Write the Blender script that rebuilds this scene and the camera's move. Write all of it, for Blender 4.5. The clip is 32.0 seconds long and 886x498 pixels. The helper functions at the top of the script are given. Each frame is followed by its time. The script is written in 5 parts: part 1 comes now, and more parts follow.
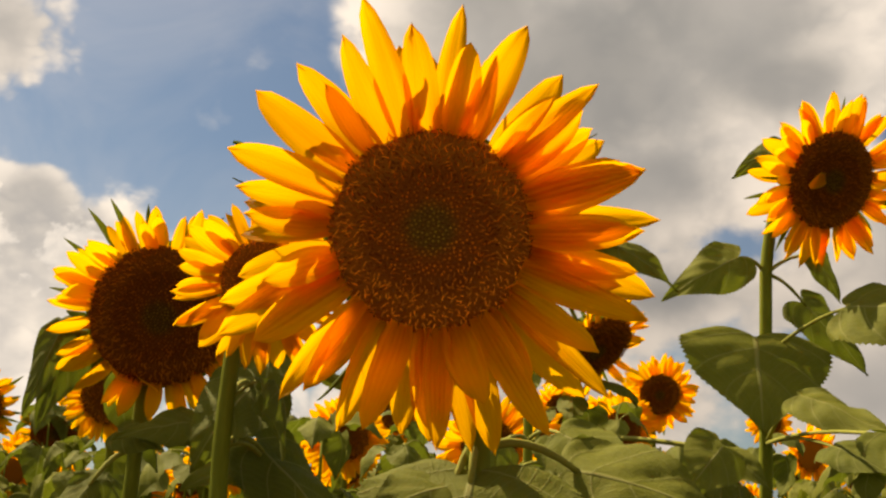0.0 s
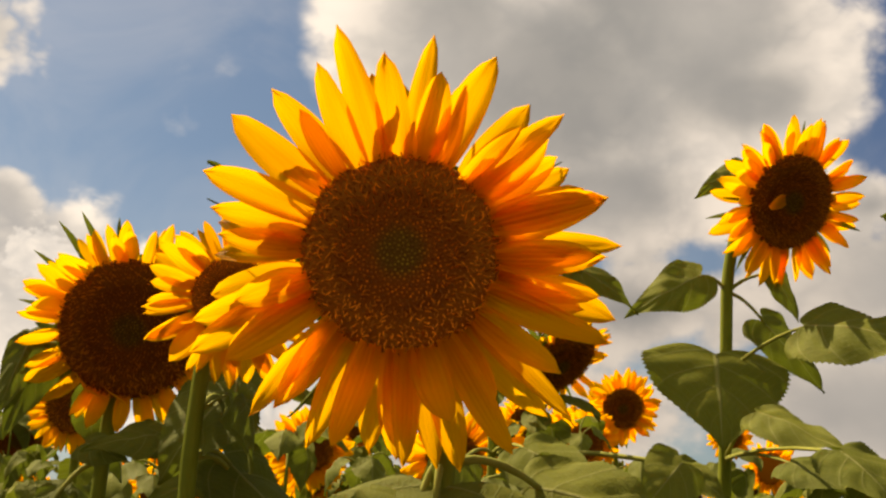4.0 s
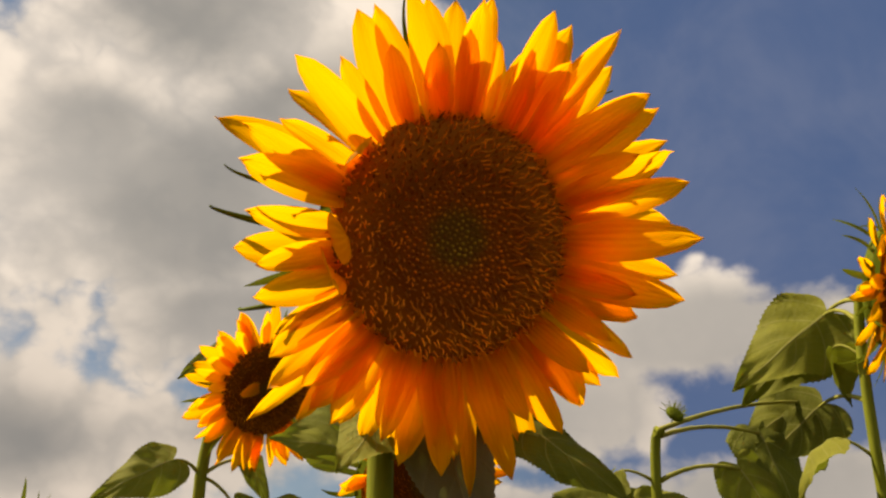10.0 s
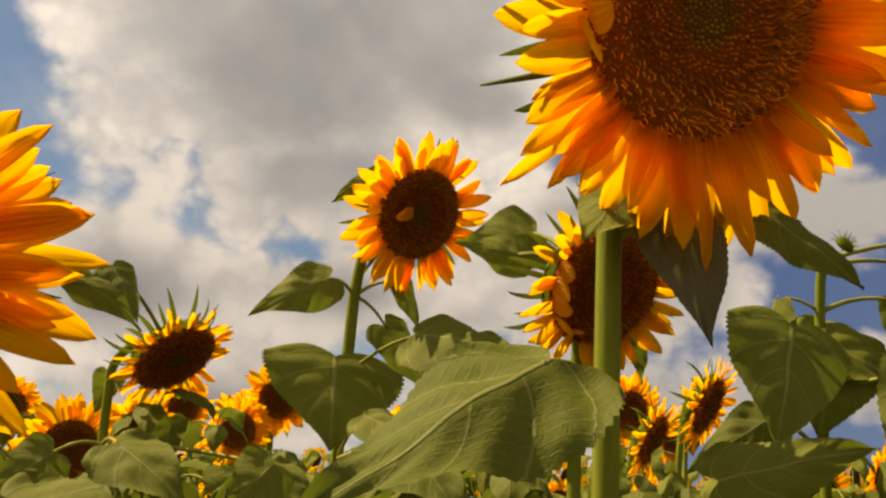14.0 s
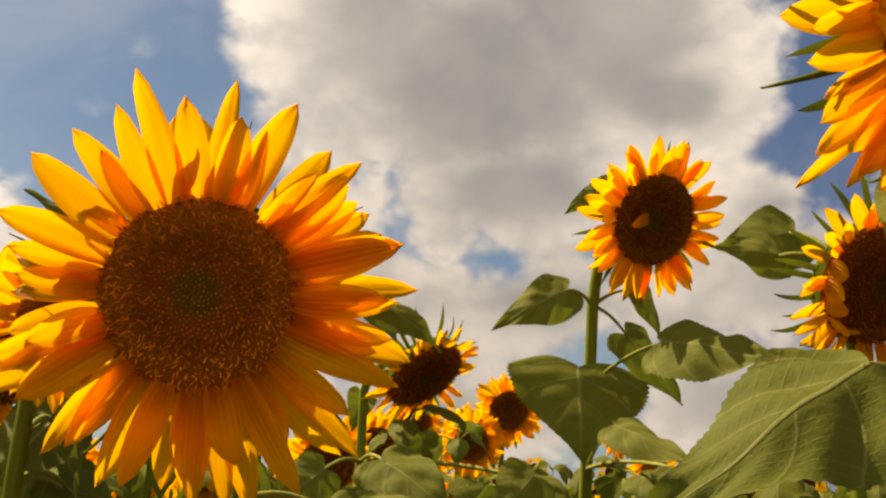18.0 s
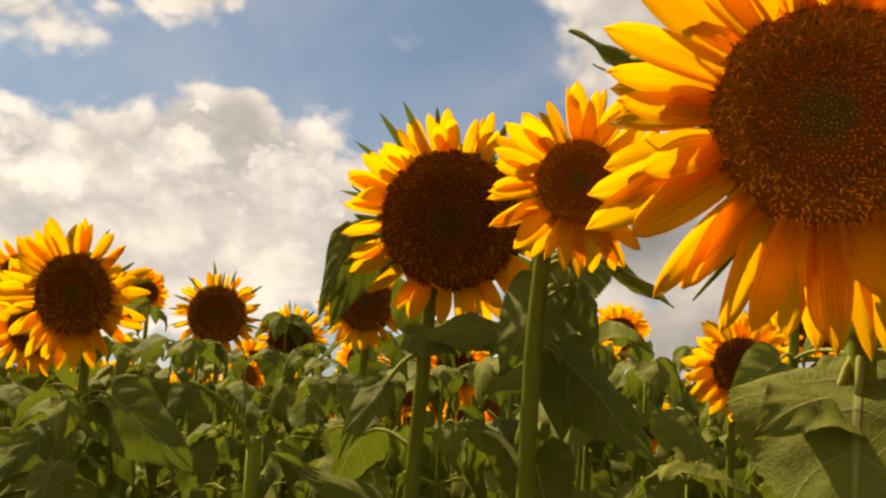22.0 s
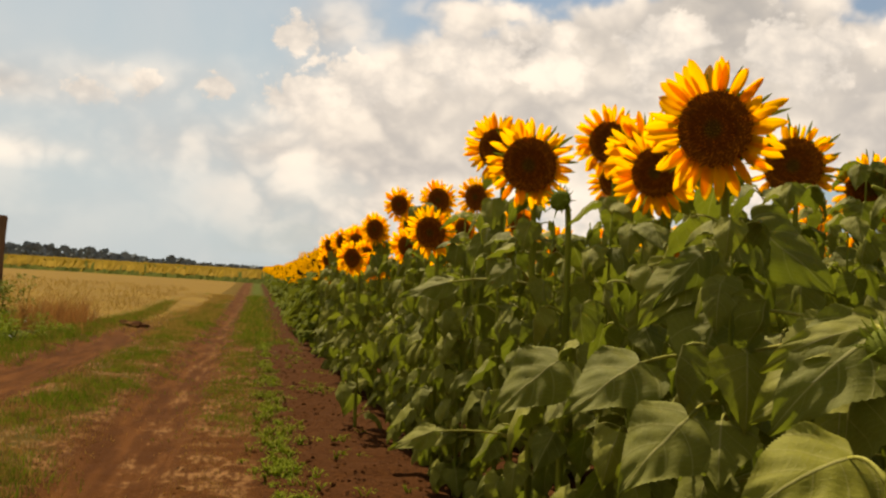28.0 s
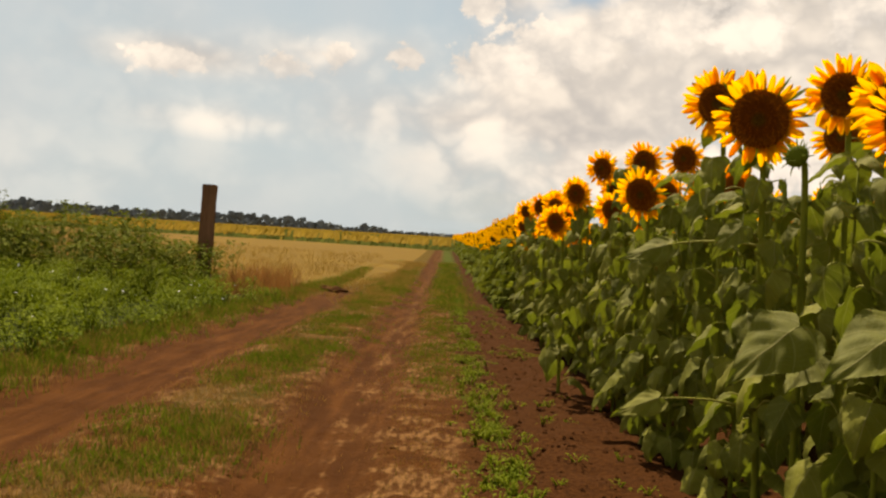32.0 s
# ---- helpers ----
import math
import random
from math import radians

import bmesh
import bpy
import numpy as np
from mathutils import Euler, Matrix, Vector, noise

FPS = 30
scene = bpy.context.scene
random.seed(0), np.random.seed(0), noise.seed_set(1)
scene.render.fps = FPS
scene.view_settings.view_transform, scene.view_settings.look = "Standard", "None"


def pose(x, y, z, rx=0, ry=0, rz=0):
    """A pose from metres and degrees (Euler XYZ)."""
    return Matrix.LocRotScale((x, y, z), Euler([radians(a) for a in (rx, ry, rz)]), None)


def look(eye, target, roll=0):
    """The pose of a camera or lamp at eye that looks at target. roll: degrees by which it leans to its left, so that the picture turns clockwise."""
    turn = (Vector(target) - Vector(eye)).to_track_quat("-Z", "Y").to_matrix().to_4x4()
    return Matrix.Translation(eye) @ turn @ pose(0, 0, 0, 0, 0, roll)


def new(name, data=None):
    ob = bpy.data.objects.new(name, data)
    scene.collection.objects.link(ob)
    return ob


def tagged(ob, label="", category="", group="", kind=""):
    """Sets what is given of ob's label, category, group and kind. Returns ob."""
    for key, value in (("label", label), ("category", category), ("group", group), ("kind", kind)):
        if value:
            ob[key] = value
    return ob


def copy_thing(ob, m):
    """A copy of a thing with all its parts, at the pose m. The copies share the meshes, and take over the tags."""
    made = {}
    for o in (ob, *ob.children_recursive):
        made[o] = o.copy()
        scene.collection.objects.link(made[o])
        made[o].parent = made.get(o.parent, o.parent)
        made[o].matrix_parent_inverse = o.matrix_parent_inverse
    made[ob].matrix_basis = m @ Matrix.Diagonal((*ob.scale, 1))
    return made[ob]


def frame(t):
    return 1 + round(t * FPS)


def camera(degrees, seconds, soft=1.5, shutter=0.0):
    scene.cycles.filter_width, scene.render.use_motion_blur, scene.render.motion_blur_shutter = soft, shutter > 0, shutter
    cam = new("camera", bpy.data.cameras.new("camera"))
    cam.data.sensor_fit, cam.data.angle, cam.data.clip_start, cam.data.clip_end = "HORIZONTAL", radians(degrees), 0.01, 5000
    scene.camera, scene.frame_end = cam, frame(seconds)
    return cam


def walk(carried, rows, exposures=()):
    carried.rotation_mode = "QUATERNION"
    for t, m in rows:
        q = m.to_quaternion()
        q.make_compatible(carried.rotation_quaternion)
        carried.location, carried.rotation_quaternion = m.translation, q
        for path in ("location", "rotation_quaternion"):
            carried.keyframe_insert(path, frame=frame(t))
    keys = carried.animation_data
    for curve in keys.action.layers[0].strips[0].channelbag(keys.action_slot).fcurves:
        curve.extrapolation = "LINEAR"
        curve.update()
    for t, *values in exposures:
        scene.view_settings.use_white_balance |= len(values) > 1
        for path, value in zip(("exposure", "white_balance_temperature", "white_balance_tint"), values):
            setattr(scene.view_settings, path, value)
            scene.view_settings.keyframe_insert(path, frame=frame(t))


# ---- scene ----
cam = camera(45.77, 32.0, soft=2.4)
# seconds, eye x, y, z, yaw, pitch, roll
ROWS = [
    (0, 0.477, -0.244, 1.216, -46.95, 14.58, 1.67),
    (1, 0.476, -0.241, 1.227, -46.75, 14.71, 2.09),
    (2, 0.485, -0.180, 1.255, -48.79, 15.48, 1.49),
    (3, 0.450, -0.225, 1.237, -49.03, 15.47, 3.08),
    (5.5, 0.501, -0.275, 1.212, -48.51, 14.70, -0.22),
    (6, 0.530, -0.269, 1.225, -48.97, 15.04, -0.16),
    (6.5, 0.516, -0.294, 1.250, -50.42, 16.48, -0.57),
    (7, 0.497, -0.355, 1.259, -53.80, 17.54, -0.29),
    (7.5, 0.552, -0.374, 1.286, -57.50, 17.48, 0.09),
    (8, 0.543, -0.434, 1.285, -60.93, 19.22, 0.21),
    (8.5, 0.556, -0.475, 1.319, -63.88, 21.04, 0.71),
    (9, 0.590, -0.526, 1.364, -66.85, 21.46, -0.60),
    (9.5, 0.543, -0.513, 1.324, -69.63, 23.62, 2.22),
    (10, 0.603, -0.580, 1.361, -69.63, 22.03, -0.86),
    (10.5, 0.568, -0.534, 1.355, -71.83, 22.44, 1.64),
    (11, 0.627, -0.537, 1.380, -71.01, 19.37, 0.11),
    (11.5, 0.545, -0.445, 1.316, -70.91, 20.46, 4.39),
    (12, 0.597, -0.414, 1.358, -67.86, 17.98, 1.37),
    (12.5, 0.552, -0.458, 1.312, -68.07, 17.67, 2.73),
    (13, 0.565, -0.469, 1.286, -67.53, 15.83, 2.12),
    (13.5, 0.648, -0.418, 1.289, -66.63, 14.87, 1.56),
    (14, 0.555, -0.439, 1.266, -64.62, 14.77, 2.72),
    (14.5, 0.561, -0.419, 1.276, -64.04, 14.83, 3.24),
    (16.5, 0.518, -0.475, 1.256, -62.72, 15.27, 2.01),
    (17, 0.606, -0.407, 1.275, -62.52, 15.30, 2.22),
    (17.5, 0.519, -0.419, 1.273, -59.68, 15.59, 2.16),
    (18, 0.492, -0.371, 1.264, -53.45, 14.83, 2.00),
    (18.5, 0.461, -0.297, 1.251, -49.10, 13.30, 2.58),
    (19, 0.487, -0.275, 1.255, -46.75, 13.14, 3.57),
    (19.5, 0.467, -0.264, 1.247, -45.69, 13.23, 3.51),
    (20, 0.454, -0.245, 1.242, -43.86, 12.72, 2.74),
    (20.5, 0.420, -0.196, 1.235, -39.23, 11.94, 3.30),
    (21, 0.370, -0.129, 1.204, -34.39, 9.87, 3.65),
    (21.5, 0.395, -0.107, 1.202, -33.10, 9.64, 3.62),
    (22, 0.407, -0.096, 1.198, -36.64, 9.72, 4.29),
    (22.5, 0.440, -0.126, 1.186, -38.96, 9.12, 4.39),
    (23, 0.425, -0.095, 1.174, -36.33, 8.23, 4.29),
    (23.5, 0.344, -0.033, 1.161, -29.67, 7.17, 4.47),
    (24, 0.317, -0.053, 1.144, -24.80, 6.49, 2.47),
    (24.5, 0.235, 0.070, 1.154, -22.48, 5.73, 3.11),
    (26.5, 0.202, -0.101, 1.081, -16.09, 3.55, 1.93),
    (27, 0.144, -0.130, 1.053, -14.39, 3.13, 2.89),
    (27.5, 0.127, -0.115, 1.050, -11.73, 2.31, 2.94),
    (28, 0.098, -0.094, 1.039, -10.01, 1.65, 3.53),
    (28.5, 0.069, -0.073, 1.032, -6.78, 1.22, 3.30),
    (29, 0.043, -0.058, 1.026, -5.53, 0.65, 3.75),
    (29.5, 0.031, -0.053, 1.027, -3.86, 0.44, 3.47),
    (30, 0.042, -0.023, 1.015, -3.16, -0.09, 3.10),
    (30.5, 0.036, -0.024, 1.017, -2.97, -0.79, 3.38),
    (31, 0.026, -0.011, 1.014, -1.77, -0.64, 3.41),
    (31.5, 0.009, 0.017, 1.011, -0.63, -0.64, 3.28),
    (32, 0.000, 0.000, 1.010, 0.08, -0.73, 3.52),
]
walk(cam, [(t, pose(x, y, z, 90 + p, 0, w) @ pose(0, 0, 0, 0, 0, r)) for t, x, y, z, w, p, r in ROWS],
     exposures=[(0, 0.64, 7950, 14), (6, 0.66, 7950, 14), (7, 0.53, 7950, 14), (8, 0.25, 7950, 14), (9, 0.47, 7950, 14), (10, 0.60, 7950, 14), (22, 0.66, 7950, 14), (23, 0.80, 7950, 14), (24, 0.66, 7950, 14), (28, 0.64, 7950, 14), (31, 0.69, 7950, 14), (32, 0.67, 7950, 14)])

# ---- sky and sun ----
SUN_AZ, SUN_EL = -10.0, 54.0            # degrees; azimuth from +y towards +x


def nodes_of(owner):
    owner.use_nodes = True
    tree = owner.node_tree
    tree.nodes.clear()
    return tree


class Net:
    """Short hand for node trees."""

    def __init__(self, tree):
        self.tree = tree

    def node(self, kind, **props):
        n = self.tree.nodes.new(kind)
        for k, v in props.items():
            if k == "operation":
                n.operation = v
            elif k == "data_type":
                n.data_type = v
            elif k == "blend_type":
                n.blend_type = v
            elif k == "sky_type":
                n.sky_type = v
            elif k == "noise_dimensions":
                n.noise_dimensions = v
            elif k == "clamp":
                n.clamp = v
        return n

    def put(self, socket, value):
        if isinstance(value, bpy.types.NodeSocket):
            self.tree.links.new(value, socket)
        else:
            socket.default_value = value

    def m(self, op, a, b=0.0, c=0.0):
        n = self.node("ShaderNodeMath", operation=op)
        for s, v in zip(n.inputs, (a, b, c)):
            self.put(s, v)
        return n.outputs[0]

    def step(self, v, lo, hi, a=0.0, b=1.0):
        n = self.node("ShaderNodeMapRange")
        n.interpolation_type = "SMOOTHSTEP"
        for s, x in zip(n.inputs, (v, lo, hi, a, b)):
            self.put(s, x)
        return n.outputs[0]

    def mix(self, f, a, b):
        n = self.node("ShaderNodeMix", data_type="RGBA")
        self.put(n.inputs[0], f)
        for s, x in ((n.inputs[6], a), (n.inputs[7], b)):
            self.put(s, x if isinstance(x, bpy.types.NodeSocket) else (*x[:3], 1))
        return n.outputs[2]

    def noise(self, vec, scale, detail=4.0, rough=0.55, dist=0.0):
        n = self.node("ShaderNodeTexNoise")
        if vec is not None:
            self.put(n.inputs["Vector"], vec)
        n.inputs["Scale"].default_value = scale
        n.inputs["Detail"].default_value = detail
        n.inputs["Roughness"].default_value = rough
        n.inputs["Distortion"].default_value = dist
        return n.outputs[0]

    def coord(self, which="Object"):
        return self.node("ShaderNodeTexCoord").outputs[which]

    def xyz(self, vec):
        n = self.node("ShaderNodeSeparateXYZ")
        self.put(n.inputs[0], vec)
        return n.outputs

    def scaled(self, vec, sx, sy, sz):
        n = self.node("ShaderNodeVectorMath", operation="MULTIPLY")
        self.put(n.inputs[0], vec)
        n.inputs[1].default_value = (sx, sy, sz)
        return n.outputs[0]


# clouds: azimuth, elevation, half widths in degrees, weight
CLOUDS = [
    (55, 24, 11, 8, 1.0), (49, 27, 7, 6, .9), (62, 28, 10, 8, 1.0), (57, 18, 8, 4, .9), (66, 23, 6, 3, .8), (54, 35, 12, 7, 1.0),
    (47, 11, 9, 4, .8), (60, 12, 9, 3, .8), (74, 13, 9, 4, .8), (86, 17, 10, 3.5, .9), (72, 17, 4, 2, .6),
    (22, 24, 6, 4, .7), (12, 19, 10, 2.5, .45),
]
CLOUDS += [
    (53, 5.5, 12, 3.5, .8), (70, 7, 13, 3.5, .8), (86, 8, 9, 3, .8), (66, 11, 6, 3, .7),
    (25, 11, 8, 5.5, 1.25), (25, 15.3, 2.6, 2.4, 1.0), (17, 10, 9, 5, 1.2), (33, 10, 7, 4.5, 1.1), (8, 8, 8, 4.5, .95), (12, 14, 4, 1.5, .5),
    (3, 13.0, 3.0, 2.4, .55), (-7.5, 9.3, 4.6, 1.7, .42), (-14, 8.6, 6, 1.0, .36), (1, 6.5, 10, 2.2, .45), (10, 4, 12, 3, .6), (-11, 5.4, 7, .9, .22), (-2.8, 9.7, 2.2, 1.3, .40),
]
world = bpy.data.worlds.new("world")
scene.world = world
tree = nodes_of(world)
k = Net(tree)
d = k.coord("Generated")
dx, dy, dz = k.xyz(d)
flat = k.scaled(d, 1.0, 1.0, 1.25)
rag = k.noise(flat, 6.5, 7.0, 0.52, 0.15)
bulge = k.m("ABSOLUTE", k.m("SUBTRACT", k.noise(flat, 10.0, 3.0, 0.5, 0.15), 0.5))
knob = k.m("ABSOLUTE", k.m("SUBTRACT", k.noise(flat, 24.0, 3.0, 0.5, 0.15), 0.5))
bulge = k.m("ADD", bulge, k.m("MULTIPLY", knob, 0.45))
rag2 = k.noise(d, 3.2, 3.0, 0.5, 0.2)
az = k.m("MULTIPLY", k.m("ARCTAN2", dx, dy), 180 / math.pi)
el = k.m("MULTIPLY", k.m("ARCSINE", dz), 180 / math.pi)
body = None
for a0, e0, ra, re, wt in CLOUDS:
    u = k.m("MULTIPLY", k.m("SUBTRACT", az, a0), 1 / ra)
    v = k.m("MULTIPLY", k.m("SUBTRACT", el, e0), 1 / re)
    q = k.m("MULTIPLY", k.m("SUBTRACT", 1.35, k.m("SQRT", k.m("ADD", k.m("MULTIPLY", u, u), k.m("MULTIPLY", v, v)))), wt)
    body = q if body is None else k.m("SMOOTH_MAX", body, q, 0.25)
# beyond the blobs clouds go on by chance
wide = k.m("MULTIPLY", k.step(k.noise(d, 2.1, 4.0, 0.55, 0.4), 0.40, 0.60), k.step(k.m("ABSOLUTE", k.m("SUBTRACT", az, 38.0)), 62.0, 80.0))
body = k.m("MAXIMUM", body, wide)
near = k.step(body, -0.22, 0.30)
dens = k.m("ADD", k.m("ADD", body, k.m("MULTIPLY", k.step(az, 38.0, 48.0, 0.06, 0.16), k.step(az, 68.0, 78.0, 1.0, -1.5))), k.m("MULTIPLY", k.m("SUBTRACT", rag, 0.5), k.m("MULTIPLY", k.m("MULTIPLY", near, k.step(az, 2.0, 12.0, 0.55, 1.0)), k.step(az, 20.0, 46.0, 1.5, 2.0))))
dens = k.m("ADD", dens, k.m("MULTIPLY", k.m("SUBTRACT", rag2, 0.5), 0.9))
dens = k.m("ADD", dens, k.m("MULTIPLY", k.m("MULTIPLY", near, k.m("SUBTRACT", bulge, 0.12)), k.m("MULTIPLY", k.step(az, 2.0, 12.0, 0.4, 1.0), k.step(az, 34.0, 46.0, 2.0, 1.2))))
thin = k.step(az, -1.0, 11.0, 1.0, 0.0)
cover = k.step(dens, k.m("SUBTRACT", 0.14, k.m("MULTIPLY", thin, 0.22)), k.m("ADD", 0.50, k.m("MULTIPLY", thin, 0.40)))
core = k.step(k.m("ADD", body, k.m("ADD", k.m("MULTIPLY", k.m("SUBTRACT", rag2, 0.5), 1.1), k.m("MULTIPLY", k.m("SUBTRACT", rag, 0.5), 0.6))), 0.32, 0.92)
softly = k.step(k.noise(flat, 3.6, 3.0, 0.45, 0.3), 0.34, 0.66)
shade = k.m("MULTIPLY", core, k.m("MAXIMUM", k.step(el, 6.0, 24.0, 0.16, 0.75), k.step(az, 36.0, 48.0, 0.0, 0.85)))
puff = k.m("ADD", k.m("MULTIPLY", k.step(bulge, 0.0, 0.20), 0.6), k.m("MULTIPLY", k.step(k.noise(flat, 7.0, 4.0, 0.48, 0.2), 0.34, 0.66), 0.4))
white = k.mix(k.m("MAXIMUM", k.step(el, 16.0, 26.0), k.step(az, 36.0, 48.0)), k.mix(puff, (3.9, 4.05, 4.3), (7.9, 7.7, 7.3)), k.mix(k.step(el, 12.0, 24.0), k.mix(puff, (3.5, 3.5, 3.5), (5.2, 5.0, 4.8)), k.mix(puff, (4.5, 4.55, 4.6), (7.2, 7.0, 6.7))))
grey = k.mix(k.step(el, 14.0, 27.0), k.mix(softly, (1.60, 1.76, 1.92), (2.9, 3.0, 3.1)), k.mix(softly, (1.75, 1.92, 2.06), (2.95, 3.08, 3.2)))
cloud = k.mix(shade, white, grey)
sky = k.node("ShaderNodeTexSky", sky_type="NISHITA")
sky.sun_disc = False
sky.sun_elevation, sky.sun_rotation = radians(SUN_EL), radians(SUN_AZ)
sky.dust_density = 1.6
# thin haze near the horizon
haze = k.m("MULTIPLY", k.step(el, -2.0, 17.0, 1.0, 0.0), k.step(k.noise(k.scaled(d, 3, 3, 22), 2.0, 4.0, 0.5, 0.4), 0.25, 0.7, 0.78, 1.0))
haze = k.m("MULTIPLY", haze, k.step(az, 12.0, 40.0, 1.0, 0.22))
haze = k.m("MAXIMUM", haze, k.m("MULTIPLY", k.step(el, 6.0, 32.0, 0.92, 0.0), k.step(az, -4.0, 16.0, 1.0, 0.0)))
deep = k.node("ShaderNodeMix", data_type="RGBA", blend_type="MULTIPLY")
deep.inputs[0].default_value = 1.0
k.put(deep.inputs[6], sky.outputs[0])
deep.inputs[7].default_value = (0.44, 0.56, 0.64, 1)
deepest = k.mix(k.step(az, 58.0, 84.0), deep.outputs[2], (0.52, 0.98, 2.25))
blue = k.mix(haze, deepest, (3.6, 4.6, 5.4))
veil = k.m("MULTIPLY", k.step(k.noise(d, 4.0, 5.0, 0.6, 0.6), 0.4, 0.75), k.step(az, 50.0, 80.0, 0.22, 0.08))
blue = k.mix(veil, blue, (5.4, 5.5, 5.8))
# crisp tops of the heaped clouds over the track: azimuth, elevation, half widths in degrees
HEAPS = [
    (2.0, 9.3, 2.9, 1.5), (6.0, 10.2, 3.4, 1.8), (10.8, 11.6, 3.2, 2.2), (15.6, 12.3, 3.8, 2.5), (21.5, 13.2, 4.2, 2.6), (28, 12.6, 4.4, 2.8),
    (1.3, 12.6, 1.5, 1.2), (-6.7, 9.3, 1.9, 1.2), (-9.2, 8.5, 1.7, 0.8), (-2.6, 9.4, 1.2, 0.9), (-15.9, 8.3, 2.2, 0.9),
]
heap = None
for a0, e0, ra, re in HEAPS:
    u = k.m("MULTIPLY", k.m("SUBTRACT", az, a0), 1 / ra)
    v = k.m("MULTIPLY", k.m("SUBTRACT", el, e0), 1 / re)
    q = k.m("SUBTRACT", 1.0, k.m("SQRT", k.m("ADD", k.m("MULTIPLY", u, u), k.m("MULTIPLY", v, v))))
    heap = q if heap is None else k.m("SMOOTH_MAX", heap, q, 0.12)
billow = k.m("ABSOLUTE", k.m("SUBTRACT", k.noise(flat, 34.0, 5.0, 0.55, 0.2), 0.5))
tuft = k.noise(flat, 20.0, 6.0, 0.6, 0.3)
heap = k.m("ADD", k.m("ADD", heap, k.m("MULTIPLY", k.m("SUBTRACT", billow, 0.09), 3.0)), k.m("ADD", k.m("MULTIPLY", k.m("SUBTRACT", tuft, 0.5), 2.6), k.m("MULTIPLY", k.m("SUBTRACT", rag, 0.5), 1.0)))
foot = k.m("ADD", k.step(az, -18.0, -8.0, 7.3, 8.3), k.step(az, 0.0, 14.0, 0.0, 2.2))
heaped = k.m("MULTIPLY", k.step(heap, 0.05, 0.42), k.step(k.m("SUBTRACT", el, foot), -1.6, 0.9))
top = k.mix(k.step(k.m("ADD", bulge, k.m("ADD", k.m("MULTIPLY", billow, 0.4), k.m("MULTIPLY", k.m("SUBTRACT", tuft, 0.5), 0.35))), 0.0, 0.32), (4.7, 4.8, 4.9), (7.5, 7.3, 6.95))
bg = k.node("ShaderNodeBackground")
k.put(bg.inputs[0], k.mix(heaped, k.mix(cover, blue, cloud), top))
bg.inputs[1].default_value = 0.088
wo = k.node("ShaderNodeOutputWorld")
tree.links.new(bg.outputs[0], wo.inputs[0])

sun = new("sun", bpy.data.lights.new("sun", "SUN"))
sun.data.energy, sun.data.angle, sun.data.color = 5.0, radians(0.6), (1.0, 0.93, 0.80)
sd = Vector((math.sin(radians(SUN_AZ)) * math.cos(radians(SUN_EL)), math.cos(radians(SUN_AZ)) * math.cos(radians(SUN_EL)), math.sin(radians(SUN_EL))))
sun.matrix_world = look(sd * 60, (0, 0, 0))

# ---- materials ----


def material(name):
    mat = bpy.data.materials.new(name)
    tree = nodes_of(mat)
    return mat, Net(tree)


def finish(k, color, rough=0.6, bump=None, strength=0.3, distance=0.002, through_light=0.0, through_color=None, spec=0.3):
    p = k.node("ShaderNodeBsdfPrincipled")
    k.put(p.inputs["Base Color"], color if isinstance(color, bpy.types.NodeSocket) else (*color, 1))
    k.put(p.inputs["Roughness"], rough)
    p.inputs["Specular IOR Level"].default_value = spec
    if bump is not None:
        b = k.node("ShaderNodeBump")
        b.inputs["Strength"].default_value = strength
        b.inputs["Distance"].default_value = distance
        k.put(b.inputs["Height"], bump)
        k.put(p.inputs["Normal"], b.outputs[0])
    out = k.node("ShaderNodeOutputMaterial")
    shader = p.outputs[0]
    if through_light:
        t = k.node("ShaderNodeBsdfTranslucent")
        c = through_color if through_color is not None else color
        k.put(t.inputs[0], c if isinstance(c, bpy.types.NodeSocket) else (*c, 1))
        mx = k.node("ShaderNodeMixShader")
        mx.inputs[0].default_value = through_light
        k.tree.links.new(shader, mx.inputs[1])
        k.tree.links.new(t.outputs[0], mx.inputs[2])
        shader = mx.outputs[0]
    k.tree.links.new(shader, out.inputs[0])


def chance(k):
    return k.node("ShaderNodeObjectInfo").outputs["Random"]


